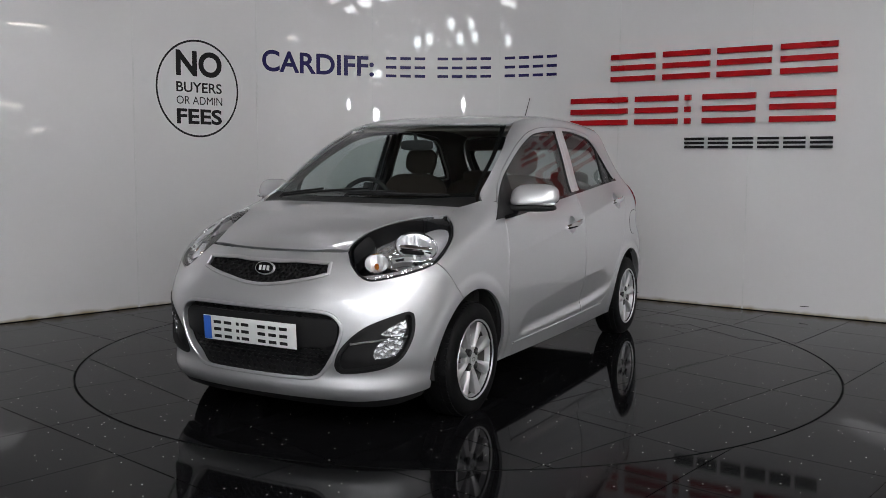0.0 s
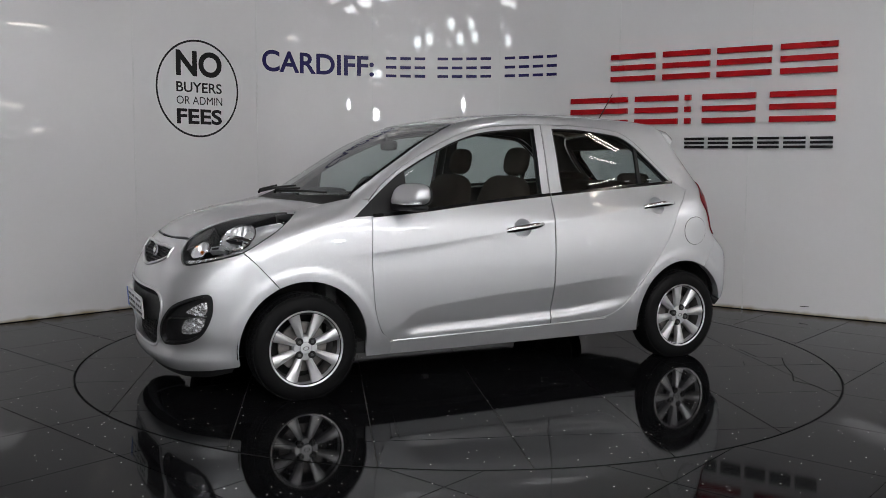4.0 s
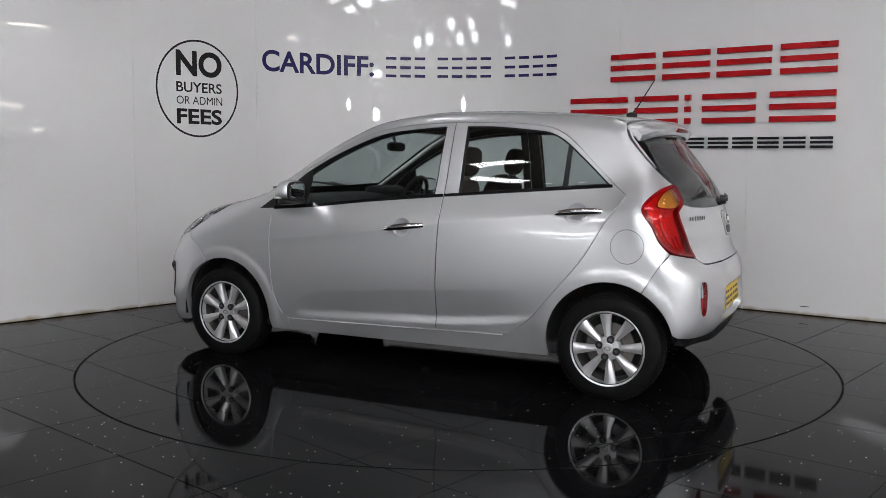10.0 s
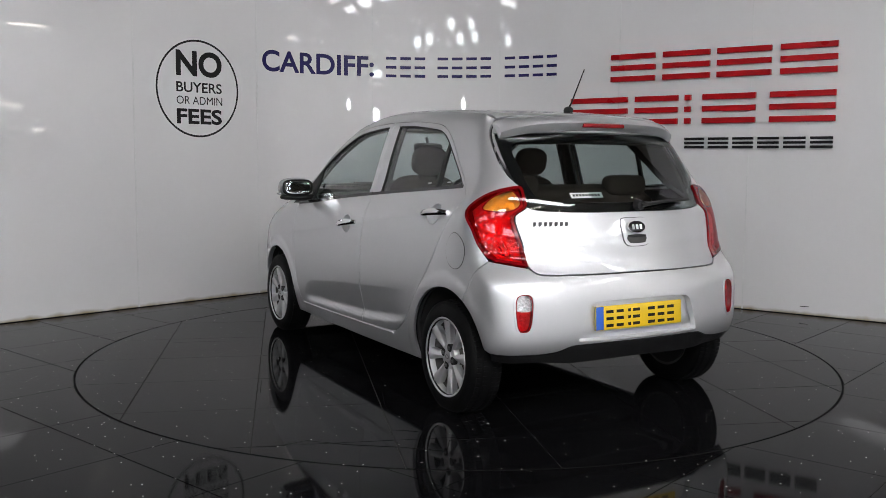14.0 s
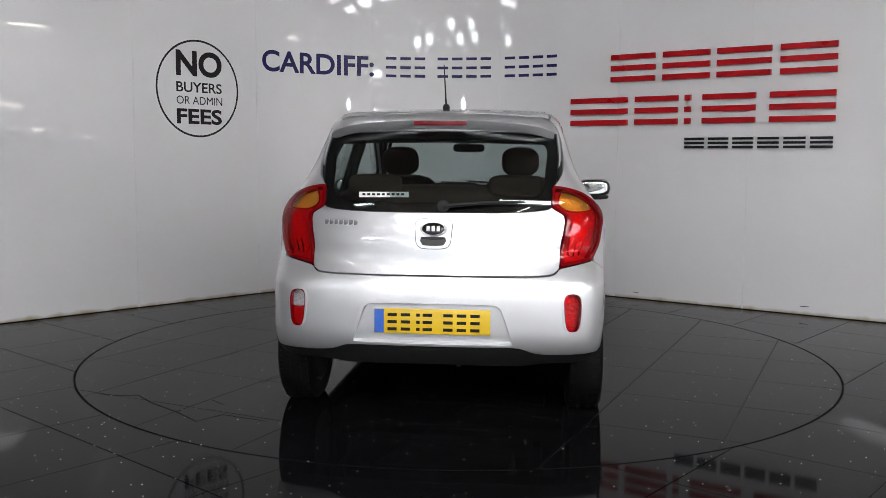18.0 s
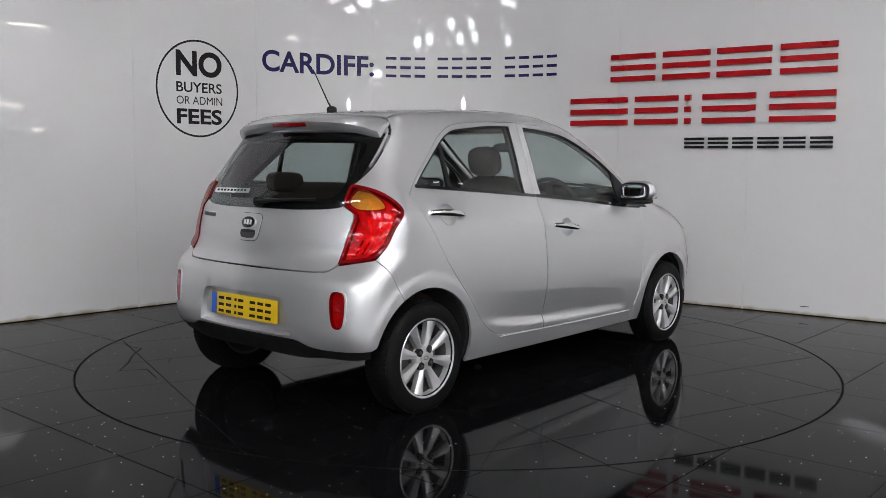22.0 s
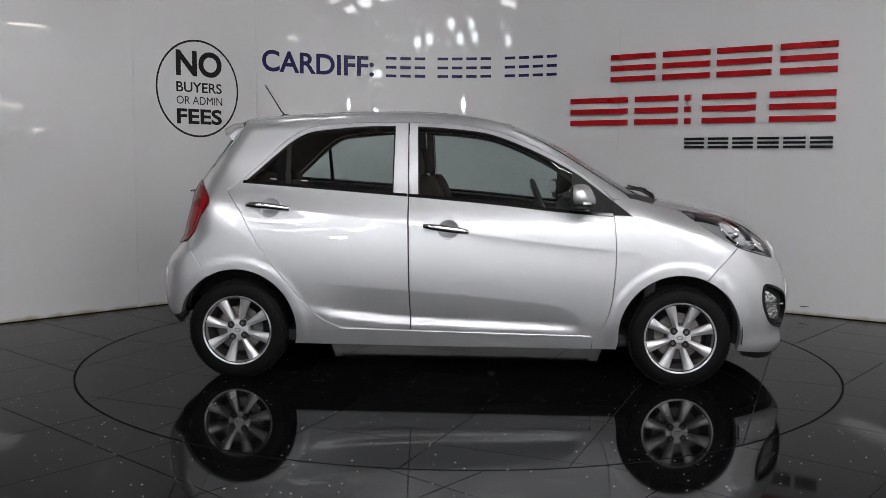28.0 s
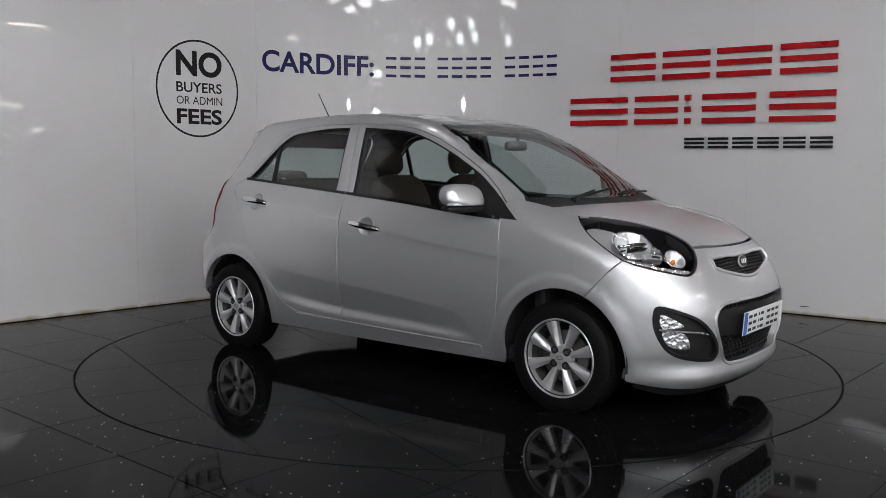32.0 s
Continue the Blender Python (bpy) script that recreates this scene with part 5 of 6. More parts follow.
def front_end(car):
    hf = HUBS[0]
    bumper = ([(-1.764, 0, 0.782), (-1.752, -0.20, 0.783), (-1.708, -0.385, 0.783, 1), (-1.755, -0.438, 0.726), (-1.764, -0.520, 0.676), (-1.691, -0.619, 0.690), (-1.589, -0.697, 0.718), (*SEAM_FRONT[0], 1),
               *SEAM_FRONT[1:3], (*SEAM_FRONT[3], 1)] + arc_pts(hf, 0.323, 116, 194, 9)
              + [(-1.545, -0.715, 0.176, 1), (-1.69, -0.615, 0.168), (-1.79, -0.47, 0.163), (-1.835, -0.33, 0.159), (-1.862, 0, 0.156)])
    low = [(-1.912, 0, 0.541), (-1.89, -0.30, 0.540), (-1.875, -0.405, 0.528), (-1.867, -0.447, 0.470), (-1.875, -0.410, 0.360), (-1.88, -0.345, 0.270), (-1.88, -0.29, 0.252), (-1.896, 0, 0.248)]
    up = [(-1.814, 0, 0.748), (-1.81, -0.09, 0.748), (-1.80, -0.17, 0.754), (-1.79, -0.345, 0.756, 1), (-1.815, -0.352, 0.700, 1), (-1.84, -0.27, 0.678), (-1.865, -0.10, 0.650), (-1.873, 0, 0.646)]
    fog = [(-1.866, -0.417, 0.310), (-1.868, -0.450, 0.390), (-1.826, -0.545, 0.481), (-1.724, -0.658, 0.536), (-1.672, -0.692, 0.536), (-1.670, -0.697, 0.444), (-1.713, -0.661, 0.343), (-1.775, -0.598, 0.298), (-1.852, -0.440, 0.276)]
    lo_l, up_l, fog_l = outline(NOSEV, low, True), outline(NOSEV, up, True), outline(NOSEV, fog)
    fog_r = outline(NOSEV, [(x, -y, z) for x, y, z in fog[::-1]])
    b = clad("front_bumper", NOSEV, outline(NOSEV, bumper, True), PAINT, car, "silver front bumper", holes=[lo_l, up_l, fog_l, fog_r], thick=0.03)
    clad("bumper_backing", NOSEV, outline(NOSEV, bumper, True), UNDER, b, lift=-0.075, grid=0.06)
    # upper grille with a chrome frame
    mesh_grille("upper_grille", NOSEV, up_l, b, -0.022, 0.026, "black honeycomb upper grille")
    part("grille_frame", rim_bead(NOSEV, shrink(up_l, 0.003), 0.0095, 0.0), ALLOY, b, "bright metal grille frame")
    part("grille_lip", rim_bead(NOSEV, shrink(lo_l, -0.004), 0.0085, 0.001), PAINT, b, "raised silver lip round the lower grille")
    f = cast([[-1.0, 0, 0.702]], [[-1, 0, 0]])[0]
    badge(b, Matrix.Translation((f[0] - 0.001, 0, f[2])) @ pose(0, 0, 0, 0, 0, 90) @ pose(0, 0, 0, 12), 0.058, 0.031)
    # lower grille: dark plate carrier over a mesh
    mesh_grille("lower_grille", NOSEV, lo_l, b, -0.040, 0.034, "black honeycomb lower grille")
    bar = [(-1.912, 0, 0.515), (-1.89, -0.30, 0.514), (-1.872, -0.42, 0.505), (-1.87, -0.432, 0.460), (-1.875, -0.41, 0.395), (-1.89, -0.30, 0.380), (-1.905, 0, 0.375)]
    clad("plate_carrier", NOSEV, outline(NOSEV, bar, True), BLACK, b, "black plate carrier", lift=-0.012, thick=0.03, grid=0.05)
    lip = [(-1.862, 0, 0.160), (-1.835, -0.33, 0.163), (-1.79, -0.47, 0.167), (-1.69, -0.615, 0.172), (-1.56, -0.70, 0.178, 1), (-1.57, -0.68, 0.150, 1), (-1.68, -0.59, 0.128), (-1.80, -0.36, 0.122), (-1.84, 0, 0.120)]
    clad("front_lip", NOSEV, outline(NOSEV, lip, True), BLACK, car, "black lower lip", lift=-0.004, thick=0.06)
    front = cast([[-1.0, 0.02, 0.438]], [[-1, 0, 0]])[0]
    number_plate(car, pose(front[0] - 0.004, 0.002, 0.431, 0, 4, 180), False)
    for mirror in (False, True):
        lp = fog_l
        c = clad("fog_pocket", NOSEV, lp, BLACK, b, "black fog lamp pocket", lift=-0.022, thick=0.02, gap=-0.006, mirror=mirror)
        clad("pocket_edge", NOSEV, shrink(lp, -0.001), BLACK, c, holes=[shrink(lp, 0.012)], lift=0.003, thick=0.028, gap=0.0, grid=0.0, mirror=mirror)
        one = [(-1.77, -0.590, 0.448), (-1.73, -0.640, 0.490), (-1.69, -0.672, 0.506), (-1.70, -0.672, 0.440)]
        two = [(-1.80, -0.575, 0.342), (-1.775, -0.590, 0.415), (-1.70, -0.668, 0.425), (-1.73, -0.655, 0.355)]
        for name, pts in (("day_lamp", one), ("fog_lamp", two)):
            q = outline(NOSEV, pts)
            o = clad(name, NOSEV, q, REFLECTOR, c, "clear round-cornered lamp with chrome bowl", lift=-0.016, thick=0.012, mirror=mirror)
            clad("lamp_glass", NOSEV, q, CLEAR, o, lift=-0.006, thick=0.004, mirror=mirror).visible_shadow = False
        ribbon("bright_strip", NOSEV, [(-1.86, -0.490, 0.408), (-1.80, -0.560, 0.422), (-1.69, -0.680, 0.436)], 0.009, CHROME, c, lift=-0.004, thick=0.01, label="bright strip", mirror=mirror)


def rear_end(car):
    hr = HUBS[1]
    gate = [(1.262, 0, 1.405), (1.225, -0.36, 1.39), (1.178, -0.52, 1.366, 1), (1.200, -0.550, 1.312), (1.304, -0.563, 1.19), (1.419, -0.529, 1.078), (1.446, -0.522, 1.037), (1.472, -0.520, 0.984), (1.460, -0.580, 0.941),
            (1.473, -0.582, 0.893), (1.505, -0.566, 0.805), (1.547, -0.560, 0.716), (1.580, -0.520, 0.685), (1.621, -0.315, 0.679), (1.639, 0, 0.680)]
    glass = [(1.327, 0, 1.327), (1.291, -0.337, 1.323), (1.206, -0.538, 1.312, 1), (1.305, -0.552, 1.196), (1.390, -0.545, 1.091), (1.437, -0.535, 1.022), (1.471, -0.512, 0.970), (1.540, -0.320, 0.956), (1.574, 0, 0.956)]
    g_l = outline(REARV, glass, True)
    t = clad("tailgate", REARV, outline(REARV, gate, True), PAINT, car, "silver tailgate", holes=[g_l], thick=0.02)
    clad("tailgate_lining", REARV, outline(REARV, gate, True), TRIM, t, holes=[shrink(g_l, 0.03)], lift=-0.035, grid=0.06)
    w = clad("rear_window", REARV, g_l, DARKGLASS, t, "tinted rear window", lift=-0.001, thick=0.004, gap=0.001, grid=0.04)
    inner = [(1.351, 0, 1.292), (1.332, -0.281, 1.283), (1.286, -0.480, 1.262), (1.370, -0.490, 1.144), (1.447, -0.478, 1.045), (1.481, -0.440, 1.014), (1.541, -0.218, 1.002), (1.557, 0, 1.003)]
    clad("black_border", REARV, g_l, GLOSSBLACK, w, "black border printed on the glass", holes=[outline(REARV, inner, True)], lift=-0.006, thick=0.002, grid=0.0)
    # roof spoiler
    bm = bmesh.new()
    n = 28
    rows = []
    for i in range(-n, n + 1):
        s = i / n
        y = 0.532 * s
        k = abs(s)
        x0 = 1.250 - 0.075 * k ** 3
        x1, z1 = 1.356 - 0.040 * k ** 2 - 0.060 * k ** 8, 1.382 - 0.030 * k ** 2 - 0.025 * k ** 8
        p = cast([[x0, y, 0.8]], [[0, 0, 1]])[0]
        z0 = p[2] + 0.002
        prof = [(x0, z0), (x0 + 0.5 * (x1 - x0), z0 + 0.5 * (z1 - z0) + 0.010), (x1 - 0.012, z1 + 0.004), (x1, z1 - 0.006), (x1 - 0.006, z1 - 0.022), (x1 - 0.03, z1 - 0.045), (x0 + 0.03, z0 - 0.055)]
        rows.append([bm.verts.new((a, y, b)) for a, b in prof])
    for a, b in zip(rows, rows[1:]):
        for j in range(len(a)):
            bm.faces.new((a[j], b[j], b[(j + 1) % len(a)], a[(j + 1) % len(a)]))
    bm.faces.new(rows[0])
    bm.faces.new(rows[-1])
    bmesh.ops.recalc_face_normals(bm, faces=bm.faces)
    sp = part("roof_spoiler", bm, PAINT, t, "silver roof spoiler")
    bl = bmesh.new()
    box(bl, (1.336, -0.125, 1.350), (1.359, 0.125, 1.371), 0.006)
    part("brake_light", bl, DEEPRED, sp, "red high brake light")
    # badge and handle cup
    q = cast([[0.75, 0, 0.873]], [[1, 0, 0]])[0]
    at = Matrix.Translation((q[0] + 0.006, 0, 0.884)) @ pose(0, 0, 0, 0, 0, -90) @ pose(0, 0, 0, 15)
    ring = outline(REARV, [(1.6, -0.075, 0.925), (1.6, 0, 0.930), (1.6, 0.075, 0.925), (1.6, 0.080, 0.87), (1.6, 0.066, 0.805), (1.6, 0, 0.795), (1.6, -0.066, 0.805), (1.6, -0.08, 0.87)])
    clad("badge_gap", REARV, shrink(ring, -0.003), BLACK, t, lift=0.001, thick=0.002, gap=0.0, holes=[shrink(ring, 0.003)], grid=0.0)
    clad("badge_plate", REARV, outline(REARV, [(1.6, -0.075, 0.925), (1.6, 0, 0.930), (1.6, 0.075, 0.925), (1.6, 0.080, 0.87), (1.6, 0.066, 0.805), (1.6, 0, 0.795), (1.6, -0.066, 0.805), (1.6, -0.08, 0.87)]), PAINT, t, "silver badge plate", lift=0.005, thick=0.006, gap=0.0)
    badge(t, at, 0.060, 0.033)
    # the grip is flat; its hollow's shade is a dark patch and strip
    clad("handle_cup", REARV, outline(REARV, [(1.6, -0.056, 0.846), (1.6, 0.056, 0.846), (1.6, 0.048, 0.808), (1.6, -0.048, 0.808)]), SHADED_ALLOY, t, "flat grip under the badge, its hollow's shade put into the colour", lift=0.0065, thick=0.003, grid=0.0)
    clad("grip_shade_strip", REARV, outline(REARV, [(1.6, -0.054, 0.847), (1.6, 0.054, 0.847), (1.6, 0.053, 0.834), (1.6, 0, 0.829), (1.6, -0.053, 0.834)]), BLACK, t, lift=0.0085, thick=0.003, grid=0.0)
    for i in range(7):
        y = -0.505 + i * 0.024
        pp = cast([[0.75, y, 0.905]], [[1, 0, 0]])[0]
        part("script_bar", boxes([((pp[0], y - 0.009, 0.893), (pp[0] + 0.004, y + 0.009, 0.915), 0.002)]), NUT, t, "small plain chrome bar")
    sticker = cast([[0.75, -0.235, 1.032]], [[1, 0, 0]])[0]
    st = part("window_sticker", boxes([((-0.001, -0.112, -0.014), (0.001, 0.112, 0.014))]), PLATE_W, t, "pale sticker with plain grey bars", at=pose(sticker[0] + 0.006, -0.235, 1.032, 0, -34, 12), smooth=False)
    for i in range(9):
        part("bar", boxes([((0.001, -0.098 + i * 0.022, -0.005), (0.002, -0.084 + i * 0.022, 0.006))]), INK, st, smooth=False)
    # rear wiper
    pv = cast([[0.75, 0.04, 0.985]], [[1, 0, 0]])[0]
    tip = cast([[0.75, 0.40, 1.005]], [[1, 0, 0]])[0]
    wp = part("rear_wiper", tube([pv + (0.03, 0, 0), (pv + tip) / 2 + (0.035, 0, 0.006), tip + (0.03, 0, 0)], 0.010, taper=0.5), BLACK, t, "black rear wiper")
    part("pivot", lathe([(0.001, 0.03), (0.022, 0.03), (0.028, 0.0)], 20, m=Matrix.Translation(pv) @ pose(0, 0, 0, 0, 0, -90)), BLACK, wp)
    # bumper
    bumper = ([(1.637, 0, 0.675), (1.621, -0.315, 0.675), (1.583, -0.520, 0.681), (1.548, -0.566, 0.712, 1), (*SEAM_REAR[0], 1), *SEAM_REAR[1:3], (*SEAM_REAR[3], 1)]
              + arc_pts(hr, 0.325, 58, 14, 7) + [(1.495, -0.728, 0.338, 1), (1.536, -0.690, 0.334), (1.590, -0.585, 0.326), (1.612, -0.515, 0.325), (1.630, -0.450, 0.335), (1.648, -0.385, 0.358), (1.655, -0.28, 0.362), (1.662, 0, 0.362)])
    rec = [(1.664, 0, 0.554), (1.658, -0.262, 0.551), (1.656, -0.300, 0.538), (1.649, -0.355, 0.380, 1), (1.663, 0, 0.378)]
    rec_l = outline(TAILV, rec, True)
    lens = []
    for a in np.linspace(0, 2 * math.pi, 20, endpoint=False)[::-1]:      # rounded upright lens, slimmer below
        u, v = (math.copysign(abs(f(a)) ** 0.6, f(a)) for f in (math.cos, math.sin))
        lens.append((1.60, -0.621 + u * (0.040 + 0.006 * v), 0.519 + 0.084 * v))
    lens_l = outline(TAILV, lens)
    lens_r = outline(TAILV, [(x, -y, z) for x, y, z in lens[::-1]])
    b = clad("rear_bumper", TAILV, outline(TAILV, bumper, True), PAINT, car, "silver rear bumper", holes=[rec_l, lens_l, lens_r], thick=0.04)
    clad("plate_recess", TAILV, rec_l, PAINT, b, "recessed silver plate panel", lift=-0.032, thick=0.01, gap=-0.004)
    clad("bumper_backing", TAILV, outline(TAILV, bumper, True), UNDER, b, lift=-0.09, grid=0.06)
    lower = [(1.655, 0, 0.360), (1.655, -0.28, 0.360), (1.648, -0.385, 0.356), (1.630, -0.450, 0.333), (1.612, -0.515, 0.323), (1.590, -0.585, 0.324), (1.536, -0.690, 0.332), (1.495, -0.728, 0.336, 1),
             (1.487, -0.725, 0.285, 1), (1.55, -0.66, 0.264), (1.60, -0.50, 0.254), (1.62, -0.35, 0.254), (1.64, 0, 0.256)]
    clad("rear_valance", TAILV, outline(TAILV, lower, True), BLACK, car, "black lower valance", lift=-0.003, thick=0.06)
    plate_at = cast([[0.75, 0, 0.478]], [[1, 0, 0]])[0]
    number_plate(car, pose(plate_at[0] - 0.026, 0.0, 0.474, 0, -3, 0), True)
    for mirror, name, label in ((False, "reverse_lamp", "clear reversing lamp over a red lens"), (True, "fog_reflector", "red rear fog lens")):
        o = clad(name, TAILV, lens_l, LAMPBED, b, label, lift=-0.028, thick=0.012, gap=-0.003, mirror=mirror)
        top = outline(TAILV, [(1.583, -0.656, 0.588), (1.593, -0.622, 0.603), (1.603, -0.589, 0.588), (1.612, -0.581, 0.530), (1.588, -0.657, 0.530)])
        clad("red_lens", TAILV, lens_l, REDGLASS, o, "glossy red lens", holes=[] if mirror else [top], lift=-0.001, thick=0.004, gap=-0.002, grid=0.02, mirror=mirror).visible_shadow = False
        clad("lens_edge", TAILV, shrink(lens_l, -0.001), DEEPRED, o, holes=[shrink(lens_l, 0.0035)], lift=-0.0002, thick=0.02, gap=0.0, grid=0.0, mirror=mirror)
        clad("lens_rim", TAILV, shrink(lens_l, -0.008), PAINT, o, holes=[shrink(lens_l, -0.001)], lift=0.004, thick=0.008, gap=0.0, grid=0.0, mirror=mirror)
        if not mirror:
            clad("clear_lens", TAILV, top, CLEAR, o, "clear reversing lens", lift=-0.001, thick=0.004, gap=0.001, grid=0.02).visible_shadow = False


# ---- wheels, cabin, small parts ----
def wheel_meshes():
    tyre = lathe([(0.178, -0.080), (0.208, -0.086), (0.245, -0.082), (0.262, -0.070), (0.2695, -0.050), (0.2710, -0.025), (0.2710, 0.025), (0.2695, 0.050), (0.262, 0.070), (0.245, 0.082), (0.208, 0.086), (0.190, 0.083), (0.178, 0.080)], 72, closed=True)
    # grooves and tread blocks
    tread = bmesh.new()
    for k in range(72):
        a = 2 * math.pi * k / 72
        for y0, y1, d in ((-0.066, -0.042, 0.0), (0.042, 0.066, 0.5), (-0.034, -0.014, 0.3), (0.014, 0.034, 0.8)):
            m = pose(0, 0, 0, 0, math.degrees(a + d * 2 * math.pi / 72), 0)
            r = 0.2672 if abs(y0) > 0.03 and abs(y1) > 0.04 else 0.2705
            box(tread, (-0.0085, y0, r - 0.006), (0.0085, y1, r + 0.0025), 0.0, m)
    rim = lathe([(0.184, 0.072), (0.190, 0.078), (0.191, 0.083), (0.188, 0.086), (0.182, 0.084), (0.178, 0.072), (0.174, 0.045), (0.172, 0.03), (0.180, 0.03)], 64, closed=True)
    barrel = lathe([(0.173, 0.044), (0.162, 0.02), (0.164, -0.07), (0.184, -0.078), (0.186, 0.0)], 64, closed=True)
    spokes = bmesh.new()
    for k in range(8):
        prof = []
        for r, w, y in ((0.030, 0.012, 0.060), (0.060, 0.0135, 0.065), (0.095, 0.0180, 0.070), (0.142, 0.0250, 0.073), (0.180, 0.0320, 0.075)):
            prof.append([(-w, r, y - 0.009), (-w * 0.88, r, y - 0.006), (0, r, y + 0.002), (w * 0.88, r, y - 0.006), (w, r, y - 0.009), (w * 0.9, r, y - 0.040), (-w * 0.9, r, y - 0.040)])
        m = pose(0, 0, 0, 0, k * 45, 0)
        rows = [[spokes.verts.new(m @ Vector((a, c, b))) for a, b, c in ring] for ring in prof]
        for p, q in zip(rows, rows[1:]):
            for j in range(7):
                spokes.faces.new((p[j], p[(j + 1) % 7], q[(j + 1) % 7], q[j]))
        spokes.faces.new(rows[0])
        spokes.faces.new(rows[-1])
    bmesh.ops.recalc_face_normals(spokes, faces=spokes.faces)
    hub = lathe([(0.064, 0.02), (0.063, 0.055), (0.058, 0.063), (0.033, 0.0655), (0.030, 0.060)], 40)
    cap = lathe([(0.029, 0.06), (0.029, 0.069), (0.026, 0.0705), (0.022, 0.0700), (0.001, 0.0702)], 32)
    emblem = lathe([(0.014, 0.0704), (0.017, 0.0712), (0.014, 0.0714), (0.012, 0.0708)], 28, m=Matrix.Diagonal((1, 1, 0.6, 1)), closed=True)
    nut = bmesh.new()
    bmesh.ops.create_cone(nut, cap_ends=True, segments=6, radius1=0.0095, radius2=0.008, depth=0.016, matrix=pose(0, 0, 0, -90))
    # dark disc paints the shade of a sunk nut hole on the hub
    pocket = lathe([(0.0195, 0.05), (0.0195, 0.0672), (0.001, 0.0675)], 20)
    disc = lathe([(0.001, 0.0), (0.125, 0.0), (0.125, 0.015), (0.07, 0.016), (0.065, 0.035), (0.001, 0.035)], 48)
    well = lathe([(0.164, -0.078), (0.164, -0.045), (0.001, -0.04), (0.001, -0.078)], 40)
    for bm in (tyre, tread):                     # the tyre stands flat on the ground
        for v in bm.verts:
            v.co.z = max(v.co.z, -0.2575)
    out = {}
    for name, bm in (("tyre", tyre), ("tread", tread), ("rim", rim), ("spokes", spokes), ("hub", hub), ("hub_cap", cap), ("cap_emblem", emblem), ("barrel", barrel), ("wheel_nut", nut), ("nut_hole_shade", pocket), ("brake_disc", disc), ("backing_plate", well)):
        me = bpy.data.meshes.new(name)
        bm.to_mesh(me)
        bm.free()
        out[name] = me
    return out


def wheels(car):
    ms = wheel_meshes()
    for hx, hz in HUBS:
        for side in (-1, 1):
            # outside face lies towards +y of the wheel's space
            w = hang("wheel", ms["tyre"], RUBBER, car, "black tyre on an eight-spoke silver alloy wheel", at=pose(hx, side * 0.690, 0.2580, 0, 0, 0 if side > 0 else 180))
            tagged(hang("tread", ms["tread"], RUBBER, w, smooth=False), kind="stuff")
            turn = pose(0, 0, 0, 0, {(-1, 0): -25, (-1, 1): 5, (1, 0): -27, (1, 1): -15}[(side, int(hx > 0))], 0)
            for n in ("rim", "spokes", "hub"):
                hang(n, ms[n], ALLOY, w, "silver alloy", at=turn)
            hang("barrel", ms["barrel"], SHADED_ALLOY, w, "inner barrel, shade behind the spokes put into its colour")
            hang("hub_cap", ms["hub_cap"], ALLOY, w, "plain silver hub cap")
            hang("cap_emblem", ms["cap_emblem"], NUT, w, "plain grey oval emblem")
            hang("brake_disc", ms["brake_disc"], DISC if hx < 0 else RUST, w, "brake disc" if hx < 0 else "rusty brake drum")
            hang("backing_plate", ms["backing_plate"], UNDER, w)
            for k in range(4):
                a = radians(90 * k + 22)
                hang("nut_hole_shade", ms["nut_hole_shade"], UNDER, w, at=turn @ pose(0.046 * math.cos(a), 0, 0.046 * math.sin(a)))
                hang("wheel_nut", ms["wheel_nut"], NUT, w, "dark wheel nut", at=turn @ pose(0.046 * math.cos(a), 0.066, 0.046 * math.sin(a)))


def seat(car, x, y, z=0.0):
    s = part("seat", blob((x, y, 0.50 + z), (0.27, 0.235, 0.085), 0.5), CLOTH, car, "dark cloth seat")
    back = blob((x + 0.27, y, 0.80 + z), (0.075, 0.235, 0.31), 0.5, pose(0, 0, 0, 0, 16, 0))
    part("backrest", back, CLOTH, s)
    part("headrest", blob((x + 0.405, y, 1.185 + z), (0.045, 0.110, 0.085), 0.7, pose(0, 0, 0, 0, 12, 0)), CLOTH, s, "dark cloth headrest")
    for d in (-0.055, 0.055):
        part("headrest_post", tube([(x + 0.36, y + d, 1.02 + z), (x + 0.40, y + d, 1.14 + z)], 0.006), CHROME, s)


